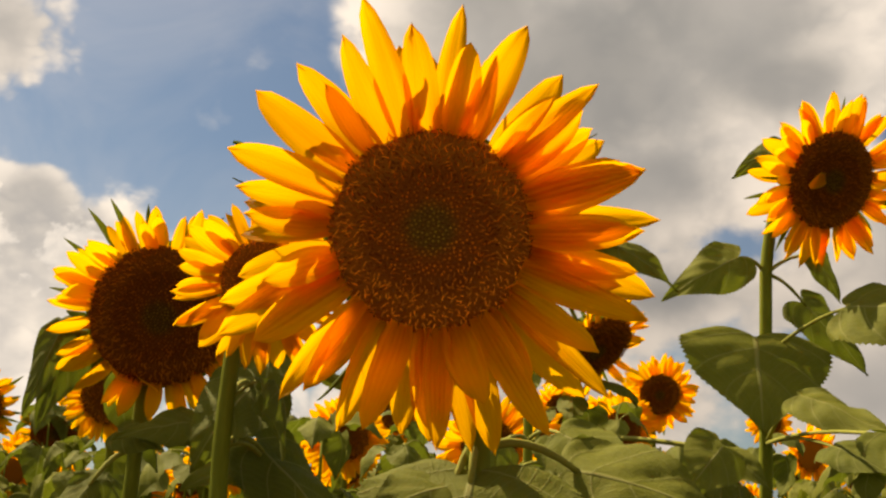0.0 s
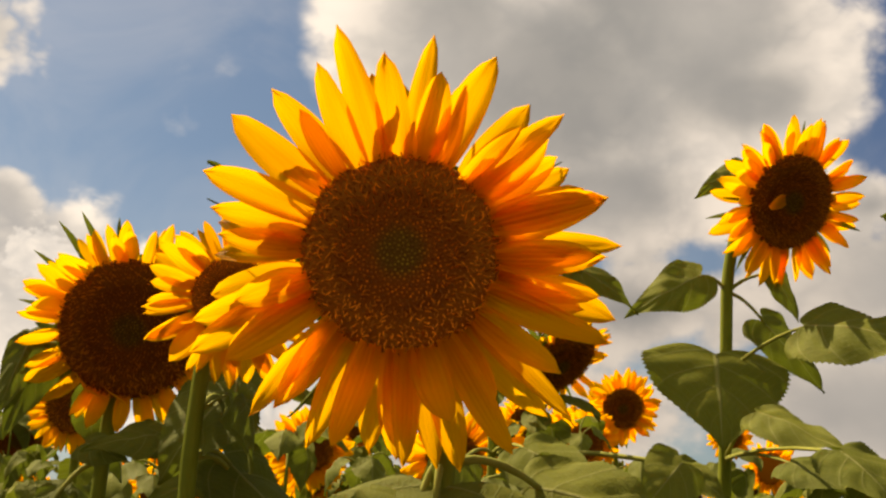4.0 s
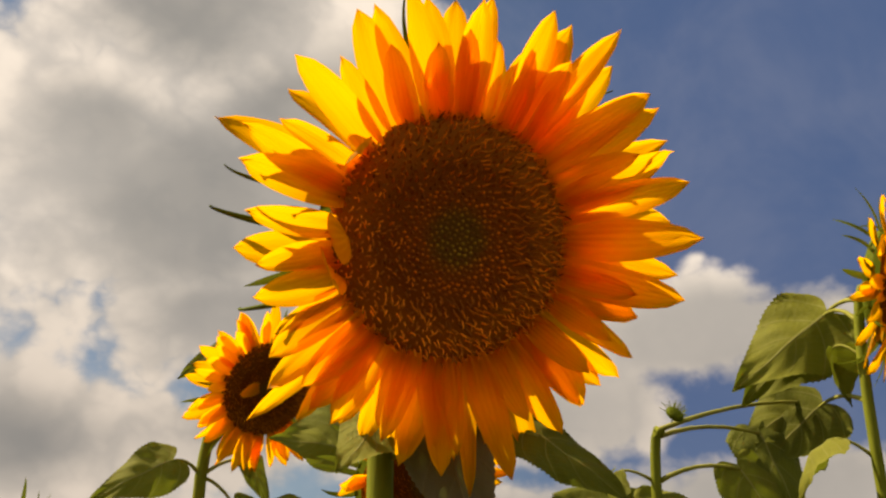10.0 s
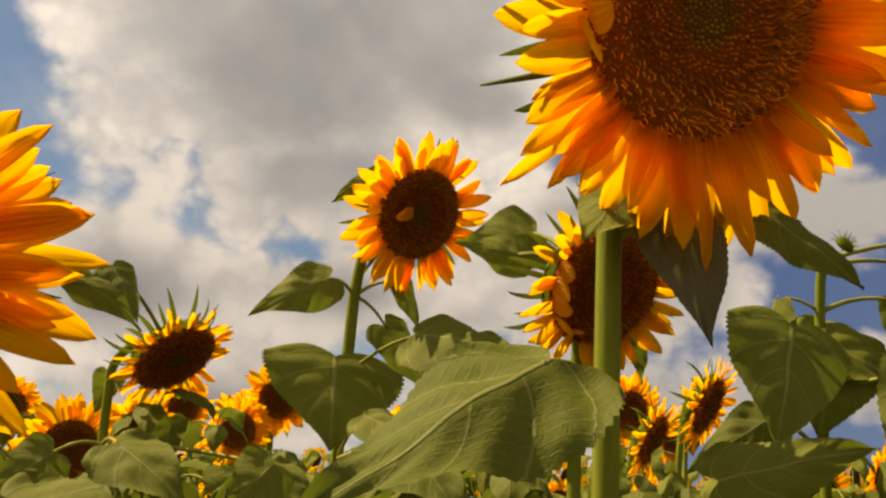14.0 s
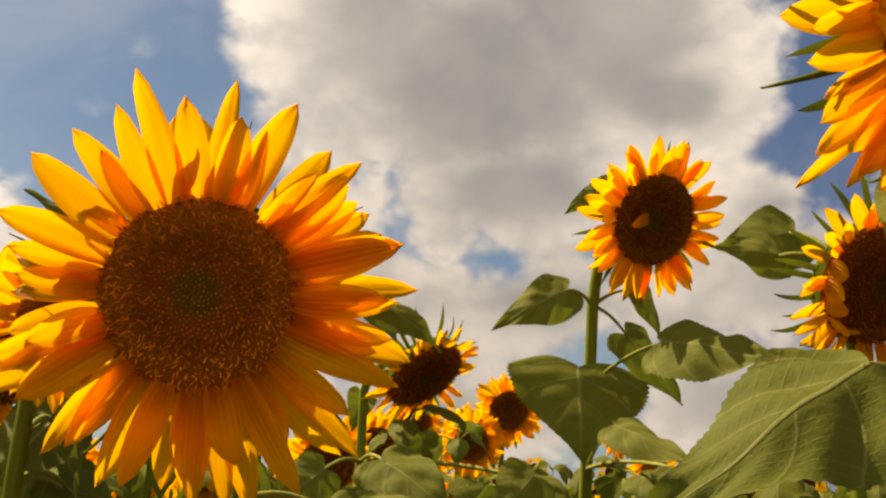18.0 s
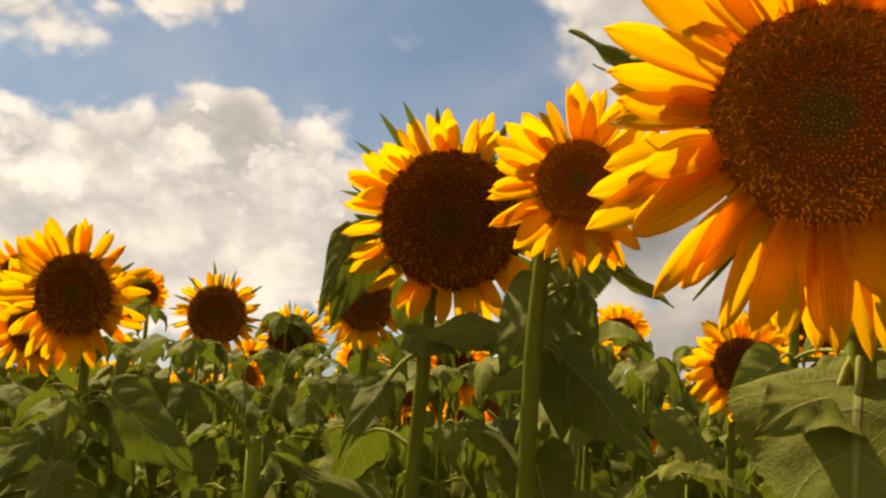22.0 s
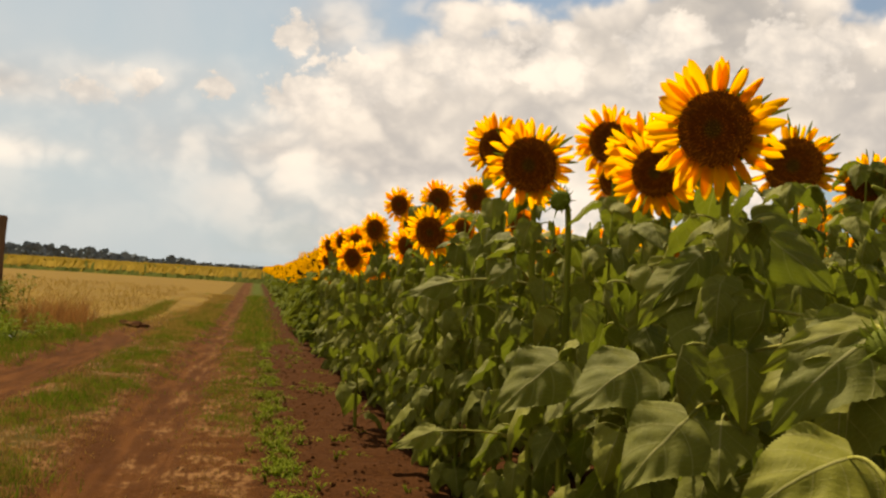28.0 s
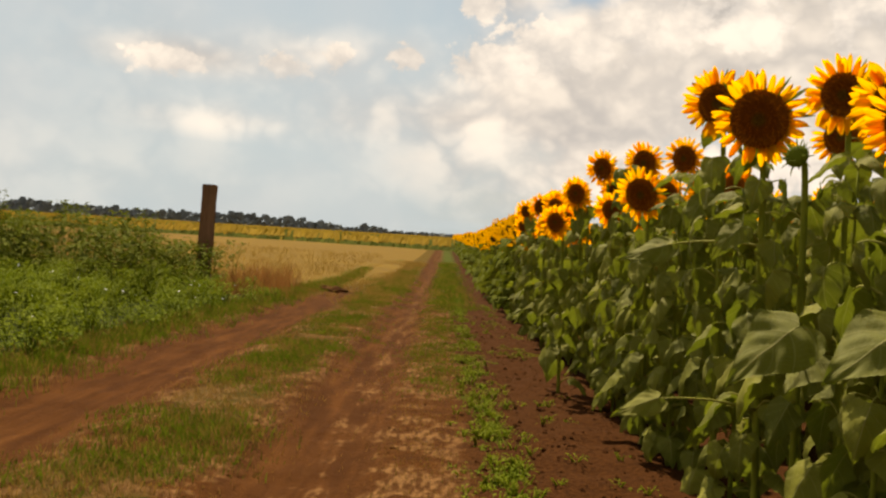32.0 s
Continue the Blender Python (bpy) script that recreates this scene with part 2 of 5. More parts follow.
def leaf_material(name, lo, hi, vein, back=0.33):
    mat, k = material(name)
    u, v, _ = k.xyz(k.coord("UV"))
    side = k.m("ABSOLUTE", k.m("SUBTRACT", v, 0.5))
    rib = k.step(side, 0.007, 0.022, 1.0, 0.0)
    lane = k.m("FRACT", k.m("ADD", k.m("SUBTRACT", k.m("MULTIPLY", u, 4.0), k.m("MULTIPLY", side, 2.6)), 0.62))
    off = k.m("ABSOLUTE", k.m("SUBTRACT", lane, 0.5))
    line = k.m("MULTIPLY", k.step(off, 0.010, 0.040, 0.75, 0.0), k.step(u, 0.35, 0.85, 1.0, 0.35))
    twig = k.m("FRACT", k.m("ADD", k.m("MULTIPLY", u, 9.0), k.m("MULTIPLY", side, 13.0)))
    small = k.m("MULTIPLY", k.step(k.m("ABSOLUTE", k.m("SUBTRACT", twig, 0.5)), 0.02, 0.08, 0.22, 0.0), k.step(side, 0.02, 0.10))
    veins = k.m("MAXIMUM", k.m("MAXIMUM", rib, line), small)
    obj = k.coord("Object")
    blotch = k.noise(obj, 14.0, 4.0)
    fine = k.noise(obj, 70.0, 4.0)
    c = k.mix(k.m("ADD", k.m("MULTIPLY", blotch, 0.55), k.m("MULTIPLY", chance(k), 0.7)), lo, hi)
    c = k.mix(k.m("MULTIPLY", k.step(fine, 0.45, 0.75), 0.22), c, (0.22, 0.21, 0.085))
    c = k.mix(k.m("MULTIPLY", k.step(k.noise(obj, 33.0, 2.0), 0.68, 0.78), 0.6), c, (0.16, 0.12, 0.04))
    c = k.mix(k.m("MULTIPLY", veins, 0.72), c, vein)
    pillow = k.m("SQRT", k.m("MULTIPLY", off, 2.0))
    h = k.m("ADD", k.m("MULTIPLY", k.m("MAXIMUM", rib, small), -0.5), k.m("ADD", k.m("MULTIPLY", fine, 0.30), k.m("ADD", k.m("MULTIPLY", blotch, 0.5), k.m("MULTIPLY", pillow, 0.55))))
    finish(k, c, 0.66, h, 0.55, 0.006, back, k.mix(0.55, c, (0.14, 0.20, 0.006)), 0.10)
    return mat


LEAF = leaf_material("leaf", (0.090, 0.106, 0.015), (0.225, 0.222, 0.024), (0.34, 0.32, 0.10))
LEAF_DRY = leaf_material("dry_leaf", (0.10, 0.080, 0.045), (0.17, 0.135, 0.08), (0.22, 0.17, 0.09), 0.2)


def petal_material():
    mat, k = material("petal")
    u, v, _ = k.xyz(k.coord("UV"))
    ridges = k.m("SINE", k.m("ADD", k.m("MULTIPLY", v, 38.0), k.m("MULTIPLY", chance(k), 6.0)))
    obj = k.coord("Object")
    n = k.noise(k.scaled(obj, 1.0, 4.0, 4.0), 9.0, 4.0)
    t = k.m("ADD", k.m("MULTIPLY", chance(k), 0.35), k.m("MULTIPLY", n, 0.45))
    tip = k.mix(t, (0.97, 0.425, 0.004), (0.98, 0.500, 0.007))
    c = k.mix(k.step(u, 0.0, 0.5, 0.85, 0.0), tip, (0.96, 0.365, 0.003))
    c = k.mix(k.m("MULTIPLY", k.step(ridges, 0.2, 1.0), 0.16), c, (0.72, 0.23, 0.003))
    c = k.mix(k.m("MULTIPLY", k.step(u, 0.90, 1.0), k.m("MULTIPLY", k.step(chance(k), 0.5, 0.9), 0.35)), c, (0.55, 0.22, 0.02))
    finish(k, c, 0.5, k.m("ADD", ridges, k.m("MULTIPLY", n, 0.9)), 0.7, 0.0016, 0.73, k.mix(0.6, c, (1.0, 0.44, 0.003)), 0.2)
    return mat


PETAL = petal_material()


def disk_material(name, gain):
    mat, k = material(name)
    x, y, z = k.xyz(k.coord("Object"))
    r = k.m("SQRT", k.m("ADD", k.m("MULTIPLY", x, x), k.m("MULTIPLY", y, y)))
    n = k.noise(k.coord("Object"), 30.0, 3.0)
    g = k.node("ShaderNodeNewGeometry").outputs["Random Per Island"]
    rr = k.m("ADD", r, k.m("MULTIPLY", k.m("SUBTRACT", n, 0.5), 0.12))
    c = k.mix(k.step(rr, 0.15, 0.33), (0.105, 0.060, 0.006), (0.22, 0.054, 0.003))
    c = k.mix(k.step(rr, 0.55, 0.75), c, (0.33, 0.098, 0.006))
    c = k.mix(k.m("MULTIPLY", k.m("POWER", g, 0.8), 0.95), c, (0.045, 0.015, 0.003))
    dim = k.node("ShaderNodeMix", data_type="RGBA", blend_type="MULTIPLY")
    dim.inputs[0].default_value = 1.0
    k.put(dim.inputs[6], c)
    dim.inputs[7].default_value = (gain, gain, gain, 1)
    finish(k, dim.outputs[2], 0.8, n, 0.3, 0.003, spec=0.02)
    return mat


DISK = disk_material("disk", 2.2)
FLORET = disk_material("floret", 4.0)
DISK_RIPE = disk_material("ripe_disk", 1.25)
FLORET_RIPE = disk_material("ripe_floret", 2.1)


def plain_material(name, lo, hi, scale, rough=0.7, strength=0.4, distance=0.003, back=0.0, stretch=(1, 1, 1)):
    mat, k = material(name)
    o = k.scaled(k.coord("Object"), *stretch)
    a, b = k.noise(o, scale, 5.0), k.noise(o, scale * 9, 3.0)
    f = k.m("ADD", k.m("MULTIPLY", a, 0.65), k.m("MULTIPLY", b, 0.35))
    c = k.mix(k.step(f, 0.3, 0.7), lo, hi)
    g = k.node("ShaderNodeNewGeometry").outputs["Random Per Island"]
    c = k.mix(k.m("MULTIPLY", g, 0.25), c, tuple(min(1, 1.5 * v) for v in hi))
    finish(k, c, rough, f, strength, distance, back, c, 0.03 if back else 0.04)
    return mat


STEM = plain_material("stem", (0.105, 0.125, 0.010), (0.20, 0.21, 0.024), 25, 0.65, 0.6, 0.003, 0.0, (1, 1, 0.15))
STALK = plain_material("stalk", (0.165, 0.165, 0.022), (0.30, 0.285, 0.060), 25, 0.6, 0.4, 0.002, 0.0, (0.2, 1, 1))
SEPAL = plain_material("sepal", (0.085, 0.115, 0.008), (0.165, 0.195, 0.018), 30, 0.6, 0.4, 0.002, 0.3)
GRASS = plain_material("grass", (0.055, 0.088, 0.005), (0.130, 0.168, 0.012), 3, 0.7, 0.2, 0.002, 0.35)
WEED = plain_material("weed", (0.062, 0.100, 0.004), (0.180, 0.215, 0.010), 4, 0.7, 0.2, 0.002, 0.35)
DRY = plain_material("dry_grass", (0.19, 0.108, 0.024), (0.30, 0.180, 0.046), 5, 0.8, 0.2, 0.002, 0.3)
STRAW = plain_material("straw", (0.22, 0.130, 0.026), (0.33, 0.210, 0.050), 5, 0.8, 0.2, 0.002, 0.3)
RUST = plain_material("rust_grass", (0.20, 0.085, 0.022), (0.32, 0.15, 0.045), 5, 0.8, 0.2, 0.002, 0.3)
WHITE = plain_material("white_blossom", (0.6, 0.6, 0.55), (0.8, 0.8, 0.75), 20, 0.8)
WOOD = plain_material("weathered_wood", (0.12, 0.055, 0.026), (0.25, 0.125, 0.062), 6, 0.85, 0.8, 0.01, 0.0, (1, 1, 0.12))
# pale grey-green: the haze of distance is mixed into the trees' own colour
TREES = plain_material("hazy_trees", (0.13, 0.145, 0.14), (0.18, 0.20, 0.185), 0.25, 0.9, 0.2, 0.05)
FARHEAD = plain_material("far_blossom", (0.185, 0.108, 0.001), (0.26, 0.16, 0.002), 0.05, 0.8)
FARGREEN = plain_material("far_leaf", (0.050, 0.068, 0.005), (0.120, 0.135, 0.014), 0.6, 0.8, 0.2, 0.003, 0.3)


def ground_material():
    mat, k = material("soil")
    o = k.coord("Object")
    x, y, z = k.xyz(o)
    big, mid, fine = k.noise(o, 0.9, 4.0), k.noise(o, 5.0, 6.0), k.noise(o, 42.0, 5.0)
    streak = k.noise(k.scaled(o, 9.0, 0.9, 1.0), 1.0, 5.0)
    xw = k.m("ADD", x, k.m("MULTIPLY", k.m("SUBTRACT", mid, 0.5), 0.5))
    soil = k.mix(k.step(fine, 0.25, 0.75), (0.029, 0.0105, 0.0024), (0.061, 0.0220, 0.0052))
    dust = k.mix(k.step(fine, 0.3, 0.7), (0.050, 0.0172, 0.0032), (0.082, 0.0305, 0.0062))
    track = k.mix(k.step(streak, 0.35, 0.7), (0.049, 0.0175, 0.0042), (0.086, 0.0325, 0.0080))
    track = k.mix(k.m("MULTIPLY", k.step(streak, 0.60, 0.74), k.step(fine, 0.35, 0.6)), track, (0.105, 0.043, 0.011))

    def strip(a, b, soft=0.10):
        return k.m("MULTIPLY", k.step(xw, a - soft, a + soft), k.step(xw, b - soft, b + soft, 1.0, 0.0))

    straw = k.noise(k.scaled(o, 30.0, 8.0, 1.0), 1.0, 4.0, 0.6)
    pale = k.mix(k.step(straw, 0.40, 0.62), (0.062, 0.025, 0.007), (0.180, 0.092, 0.034))
    c = soil
    c = k.mix(k.m("MULTIPLY", strip(-2.8, 0.16, 0.08), k.step(mid, 0.38, 0.50, 0.35, 1.0)), c, dust)
    for lo, hi in ((-2.72, -2.42), (-1.72, -0.74), (-0.26, 0.16)):
        c = k.mix(k.m("MULTIPLY", strip(lo, hi, 0.06), k.step(k.m("ADD", mid, k.m("MULTIPLY", big, 0.5)), 0.70, 0.80, 0.0, 0.9)), c, pale)
    c = k.mix(strip(-2.48, -1.66, 0.07), c, track)
    c = k.mix(strip(-0.82, -0.24, 0.07), c, track)
    scuff = k.m("MULTIPLY", strip(-0.52, -0.36, 0.06), k.step(k.m("ADD", streak, k.m("MULTIPLY", mid, 0.5)), 0.74, 0.84, 0.0, 0.75))
    c = k.mix(scuff, c, pale)
    turf = k.mix(k.step(mid, 0.35, 0.65), (0.045, 0.052, 0.008), (0.105, 0.060, 0.020))
    c = k.mix(k.m("MULTIPLY", strip(-1.5, -1.0), k.step(big, 0.42, 0.54, 0.0, 0.55)), c, turf)
    c = k.mix(k.step(xw, -3.0, -2.8, 1.0, 0.0), c, (0.026, 0.034, 0.005))
    far = k.step(y, 16.0, 22.0)
    c = k.mix(k.m("MULTIPLY", far, k.m("MULTIPLY", k.step(xw, -2.7, -2.3, 1.0, 0.0), k.step(mid, 0.3, 0.6, 0.35, 1.0))), c, (0.13, 0.074, 0.021))
    gold = k.mix(k.step(mid, 0.3, 0.65), (0.060, 0.045, 0.006), (0.100, 0.058, 0.011))
    c = k.mix(k.m("MULTIPLY", k.step(y, 17.0, 26.0), strip(-1.65, -0.85)), c, gold)
    c = k.mix(k.m("MULTIPLY", k.step(y, 21.0, 30.0), k.step(xw, -1.7, -1.4, 1.0, 0.0)), c, gold)
    green = k.m("MULTIPLY", k.step(y, 22.0, 60.0), strip(-0.1, 0.6, 0.2))
    c = k.mix(green, c, (0.050, 0.062, 0.008))
    h = k.m("ADD", k.m("MULTIPLY", mid, 1.0), k.m("MULTIPLY", fine, 0.6))
    finish(k, c, 0.95, h, 0.9, 0.03, spec=0.02)
    return mat


SOIL = ground_material()
WHEAT = plain_material("wheat", (0.090, 0.050, 0.005), (0.150, 0.090, 0.010), 0.5, 0.9, 0.5, 0.08, 0.0, (0.35, 1, 1))

# ---- mesh helpers ----


def mesh_of(name, verts, faces, mats, uvs=None, smooth=True, index=None):
    me = bpy.data.meshes.new(name)
    me.from_pydata([tuple(v) for v in verts], [], [tuple(f) for f in faces])
    for m in mats if isinstance(mats, (list, tuple)) else (mats,):
        me.materials.append(m)
    if uvs is not None:
        layer = me.uv_layers.new(name="UVMap")
        loops = np.empty(len(me.loops), dtype=np.int32)
        me.loops.foreach_get("vertex_index", loops)
        layer.data.foreach_set("uv", np.asarray(uvs, dtype=np.float32)[loops].ravel())
    if index is not None:
        me.polygons.foreach_set("material_index", np.asarray(index, dtype=np.int32))
    me.polygons.foreach_set("use_smooth", np.full(len(me.polygons), smooth))
    me.update()
    return me


def part(name, me, parent, m=None, label=""):
    ob = new(name, me)
    ob.parent = parent
    if m is not None:
        ob.matrix_basis = m
    return tagged(ob, label) if label else ob


def thing(name, label, category, m=None, group=""):
    ob = new(name)
    ob.empty_display_size = 0.05
    if m is not None:
        ob.matrix_basis = m
    return tagged(ob, label, category, group)


def grid_faces(nu, nv):
    return [(i * nv + j, i * nv + j + 1, (i + 1) * nv + j + 1, (i + 1) * nv + j) for i in range(nu - 1) for j in range(nv - 1)]


def tube(path, radii, sides=8, rib=0.0):
    """Vertices and faces of a tube along points."""
    vs, fs = [], []
    for i, p in enumerate(path):
        p = Vector(p)
        a, b = Vector(path[max(i - 1, 0)]), Vector(path[min(i + 1, len(path) - 1)])
        t = (b - a).normalized()
        s = t.cross(Vector((0.31, 0.95, 0.05))).normalized()
        w = t.cross(s)
        for j in range(sides):
            q = 2 * math.pi * j / sides
            vs.append(p + radii[i] * (1 + rib * (-1) ** j) * (math.cos(q) * s + math.sin(q) * w))
    for i in range(len(path) - 1):
        for j in range(sides):
            k2 = (j + 1) % sides
            fs.append((i * sides + j, i * sides + k2, (i + 1) * sides + k2, (i + 1) * sides + j))
    fs.append(tuple(range(sides))[::-1])
    fs.append(tuple((len(path) - 1) * sides + j for j in range(sides)))
    return vs, fs


def join(*pieces):
    vs, fs = [], []
    for v, f in pieces:
        o = len(vs)
        vs += list(v)
        fs += [tuple(i + o for i in q) for q in f]
    return vs, fs


def bezier(a, b, c, n):
    a, b, c = Vector(a), Vector(b), Vector(c)
    return [(1 - t) ** 2 * a + 2 * t * (1 - t) * b + t * t * c for t in (i / n for i in range(n + 1))]


def facing(direction, at=(0, 0, 0), spin=0.0):
    """A pose at a place whose z axis points along a direction and whose y axis is as upright as can be."""
    z = Vector(direction).normalized()
    x = Vector((0, 0, 1)).cross(z).normalized()
    y = z.cross(x)
    m = Matrix((x, y, z)).transposed().to_4x4()
    return Matrix.Translation(at) @ m @ Matrix.Rotation(spin, 4, "Z")

# ---- ground ----


def slope(y, x=0.0):
    """The lie of the land: it falls along the track and rises into the field."""
    return -0.40 * min(1.0, max(0.0, (y - 5.0) / 26.0)) + 0.050 * min(14.0, max(0.0, x - 1.6)) * max(0.0, min(1.0, (14.0 - y) / 8.0))


def height(x, y):
    h = slope(y, x)
    if -6 < x < 4 and -6 < y < 45:
        for c, w, dep in ((-2.1, 0.42, 0.07), (-0.54, 0.26, 0.06)):
            h -= dep * math.exp(-((x - c) / w) ** 4)
        rough = 0.03 if x < 0.1 else 0.06
        h += rough * (noise.noise(Vector((x * 4, y * 4, 0))) * 0.5 + noise.noise(Vector((x * 13, y * 13, 3))) * 0.45)
    return h


xs = [-3000, -1200, -500, -200, -90, -40, -20, -12, -8] + list(np.arange(-6, 1.61, 0.07)) + list(np.arange(1.8, 4, 0.3)) + [5, 6.5, 8, 10, 12, 14, 15.6, 17, 25, 50, 100, 250, 600, 1500, 3000]
ys = [-3000, -1000, -300, -80, -25, -8, -4] + list(np.arange(-2, 3, 0.25)) + list(np.arange(3, 14, 0.09)) + list(np.arange(14, 30, 0.3)) + [32, 36, 42, 50, 65, 90, 130, 200, 350, 600, 1200, 3000]
gv = [(x, y, height(x, y)) for x in xs for y in ys]
tagged(new("ground", mesh_of("ground", gv, [f[::-1] for f in grid_faces(len(xs), len(ys))], SOIL)), "brown field soil with two bare wheel tracks", "ground", kind="structure")

# ---- leaves ----


LEAF_DATA = {}


def leaf_mesh(seed, droop, fold, nu=17, nv=11, stalk=None, wave=0.030):
    """A heart-shaped blade along +x; with stalk, a degree of droop: the blade hangs by it from the end of a stalk that starts at the origin."""
    r = random.Random(seed)
    vs, uv = [], []
    ph, bow = r.uniform(0, 6), r.uniform(-0.10, 0.10)
    for i in range(nu):
        u = i / (nu - 1)
        w = 1.04 * (u + (0.13 if stalk is None else 0.06)) ** 0.5 * max(0.0, 1 - u) ** 1.02 + 0.004
        saw = 1 + (0.022 if nu > 30 else 0.03) * (1 if i % 2 else -1)
        for j in range(nv):
            v = 2 * j / (nv - 1) - 1
            edge = abs(v) ** 4
            y = v * w * (1 + (saw - 1) * edge)
            x = u - (0.25 * abs(v) ** 1.6 if stalk is not None else 0.62 * abs(v) * (1 - abs(v) ** 2.2) + 0.10 * v * v) * (1 - u) ** 4 - 0.015 * edge
            lane = 4 * u - 1.3 * abs(v) + 0.62
            z = fold * abs(y) * (1 - 0.35 * abs(v)) + 0.045 * math.sin(9 * u + ph + (1.3 if v > 0 else 0)) * abs(v) ** 2.5
            z += wave * math.cos(2 * math.pi * lane) * min(1, 2.5 * abs(v)) * (1 - 0.55 * abs(v)) + 0.035 * noise.noise(Vector((x * 3.5, y * 3.5, seed)))
            a = droop * (x * 0.55 + 0.45 * x * x)
            px, pz = (math.sin(a) / droop if abs(droop) > 1e-3 else x), (-(1 - math.cos(a)) / droop if abs(droop) > 1e-3 else 0)
            ca, sa = math.cos(a), math.sin(a)
            # the blade's sides hang a little further than its rib
            hang = -0.25 * droop * y * y
            vs.append((px + sa * z, y + bow * u * u, pz + ca * z + hang))
            uv.append((u, 0.5 + v / 2))
    fs, ix = grid_faces(nu, nv), None
    if stalk is not None:
        turn = Matrix.Translation((0.60, 0, 0.20)) @ Matrix.Rotation(radians(stalk), 4, "Y")
        vs = [tuple(turn @ Vector(v)) for v in vs]
        ix = [0] * len(fs)
        tv, tf = tube(bezier((0, 0, 0), (0.42, 0, 0.34), turn @ Vector((0.06, 0, -0.012)), 6), [0.030, 0.025, 0.022, 0.020, 0.018, 0.016, 0.010], 5)
        fs += [tuple(i + len(vs) for i in f) for f in tf]
        ix += [1] * len(tf)
        vs += [tuple(v) for v in tv]
        uv += [(0.5, 0.5)] * len(tv)
    me = mesh_of("leaf", vs, fs, [LEAF, STALK] if stalk is not None else LEAF, uv, index=ix)
    LEAF_DATA[me.name] = (vs, fs, uv, ix)
    return me


SHAPES = ((0.6, -0.45), (0.9, -0.7), (1.3, -0.35), (0.8, -0.25), (1.1, -0.6), (0.5, -0.5), (1.5, -0.3), (0.9, -0.9))
LEAVES = [leaf_mesh(n, *SHAPES[n % 8], stalk=(28, 44, 58, 70, 36, 52)[n % 6]) for n in range(16)]
HERO_LEAVES = [leaf_mesh(20 + n, d, f, 45, 17, wave=0.018) for n, (d, f) in enumerate(((0.45, -0.16), (0.70, -0.10), (0.35, -0.24)))]
DRY_LEAVES = []
for me in HERO_LEAVES[:2]:
    me2 = me.copy()
    me2.materials[0] = LEAF_DRY
    DRY_LEAVES.append(me2)

# ---- flower heads ----


def petal_mesh(seed, curl, width=0.21, nu=10, nv=7):
    r = random.Random(seed)
    vs, uv = [], []
    bend, twist = curl, r.uniform(-0.3, 0.3)
    sway = r.uniform(-0.10, 0.10)
    for i in range(nu):
        u = i / (nu - 1)
        w = width * 1.95 * (u + 0.12) ** 0.55 * max(0.0, 1 - u) ** 0.62 + 0.002
        a = bend * u
        px, pz = (math.sin(a) / bend, (1 - math.cos(a)) / bend) if abs(bend) > 1e-3 else (u, 0)
        for j in range(nv):
            v = 2 * j / (nv - 1) - 1
            z = 0.20 * w * v * v + 0.016 * math.cos(v * 6.5 + 0.4 * math.sin(seed)) * (1 - 0.6 * u) + 0.025 * math.sin(6 * u + seed) * v
            q = twist * u
            y, z = v * w * math.cos(q) - z * math.sin(q), v * w * math.sin(q) + z * math.cos(q)
            notch = (0.025 * math.cos(v * 7 + seed) if seed % 2 else 0.0) * max(0.0, u - 0.8) * 5
            vs.append((px - math.sin(a) * z + notch, y + sway * u * u, pz + math.cos(a) * z))
            uv.append((u, 0.5 + v / 2))
    return mesh_of("petal", vs, grid_faces(nu, nv), PETAL, uv)


PETALS = [petal_mesh(n, c, w) for n, (c, w) in enumerate(((0.15, .18), (0.35, .195), (-0.2, .17), (0.5, .185), (0.05, .20), (-0.35, .165), (0.65, .18), (0.25, .16)))]


def sepal_mesh(seed, curl):
    vs, uv = [], []
    nu, nv = 7, 3
    for i in range(nu):
        u = i / (nu - 1)
        w = 0.085 * (1 - u) ** 0.9 * (0.7 + 1.2 * u) + 0.003
        a = curl * u
        for j in range(nv):
            v = j - 1
            vs.append((math.sin(a) / curl, v * w, (1 - math.cos(a)) / curl + 0.3 * w * v * v))
            uv.append((u, j / 2))
    return mesh_of("sepal", vs, grid_faces(nu, nv), SEPAL, uv)


def tendril_mesh(seed, curl):
    """A long narrow sepal with a curling thread at its end."""
    r = random.Random(seed)
    path, a, p = [], 0.0, Vector((0, 0, 0))
    for i in range(15):
        path.append(p.copy())
        a += curl * (0.02 + 0.22 * (i / 14) ** 3)
        p += Vector((math.cos(a), 0.15 * math.sin(seed + i * .3), math.sin(a))) / 12
    return mesh_of("sepal", *tube(path, [0.052 * (1 - i / 15) ** 1.1 + 0.004 for i in range(15)], 5), SEPAL)


TENDRILS = [tendril_mesh(n, c) for n, c in enumerate((1.0, -1.0, 1.8, -1.9))]
SEPALS = [sepal_mesh(n, c) for n, c in enumerate((-0.6, 0.4, -1.2, 1.0))]


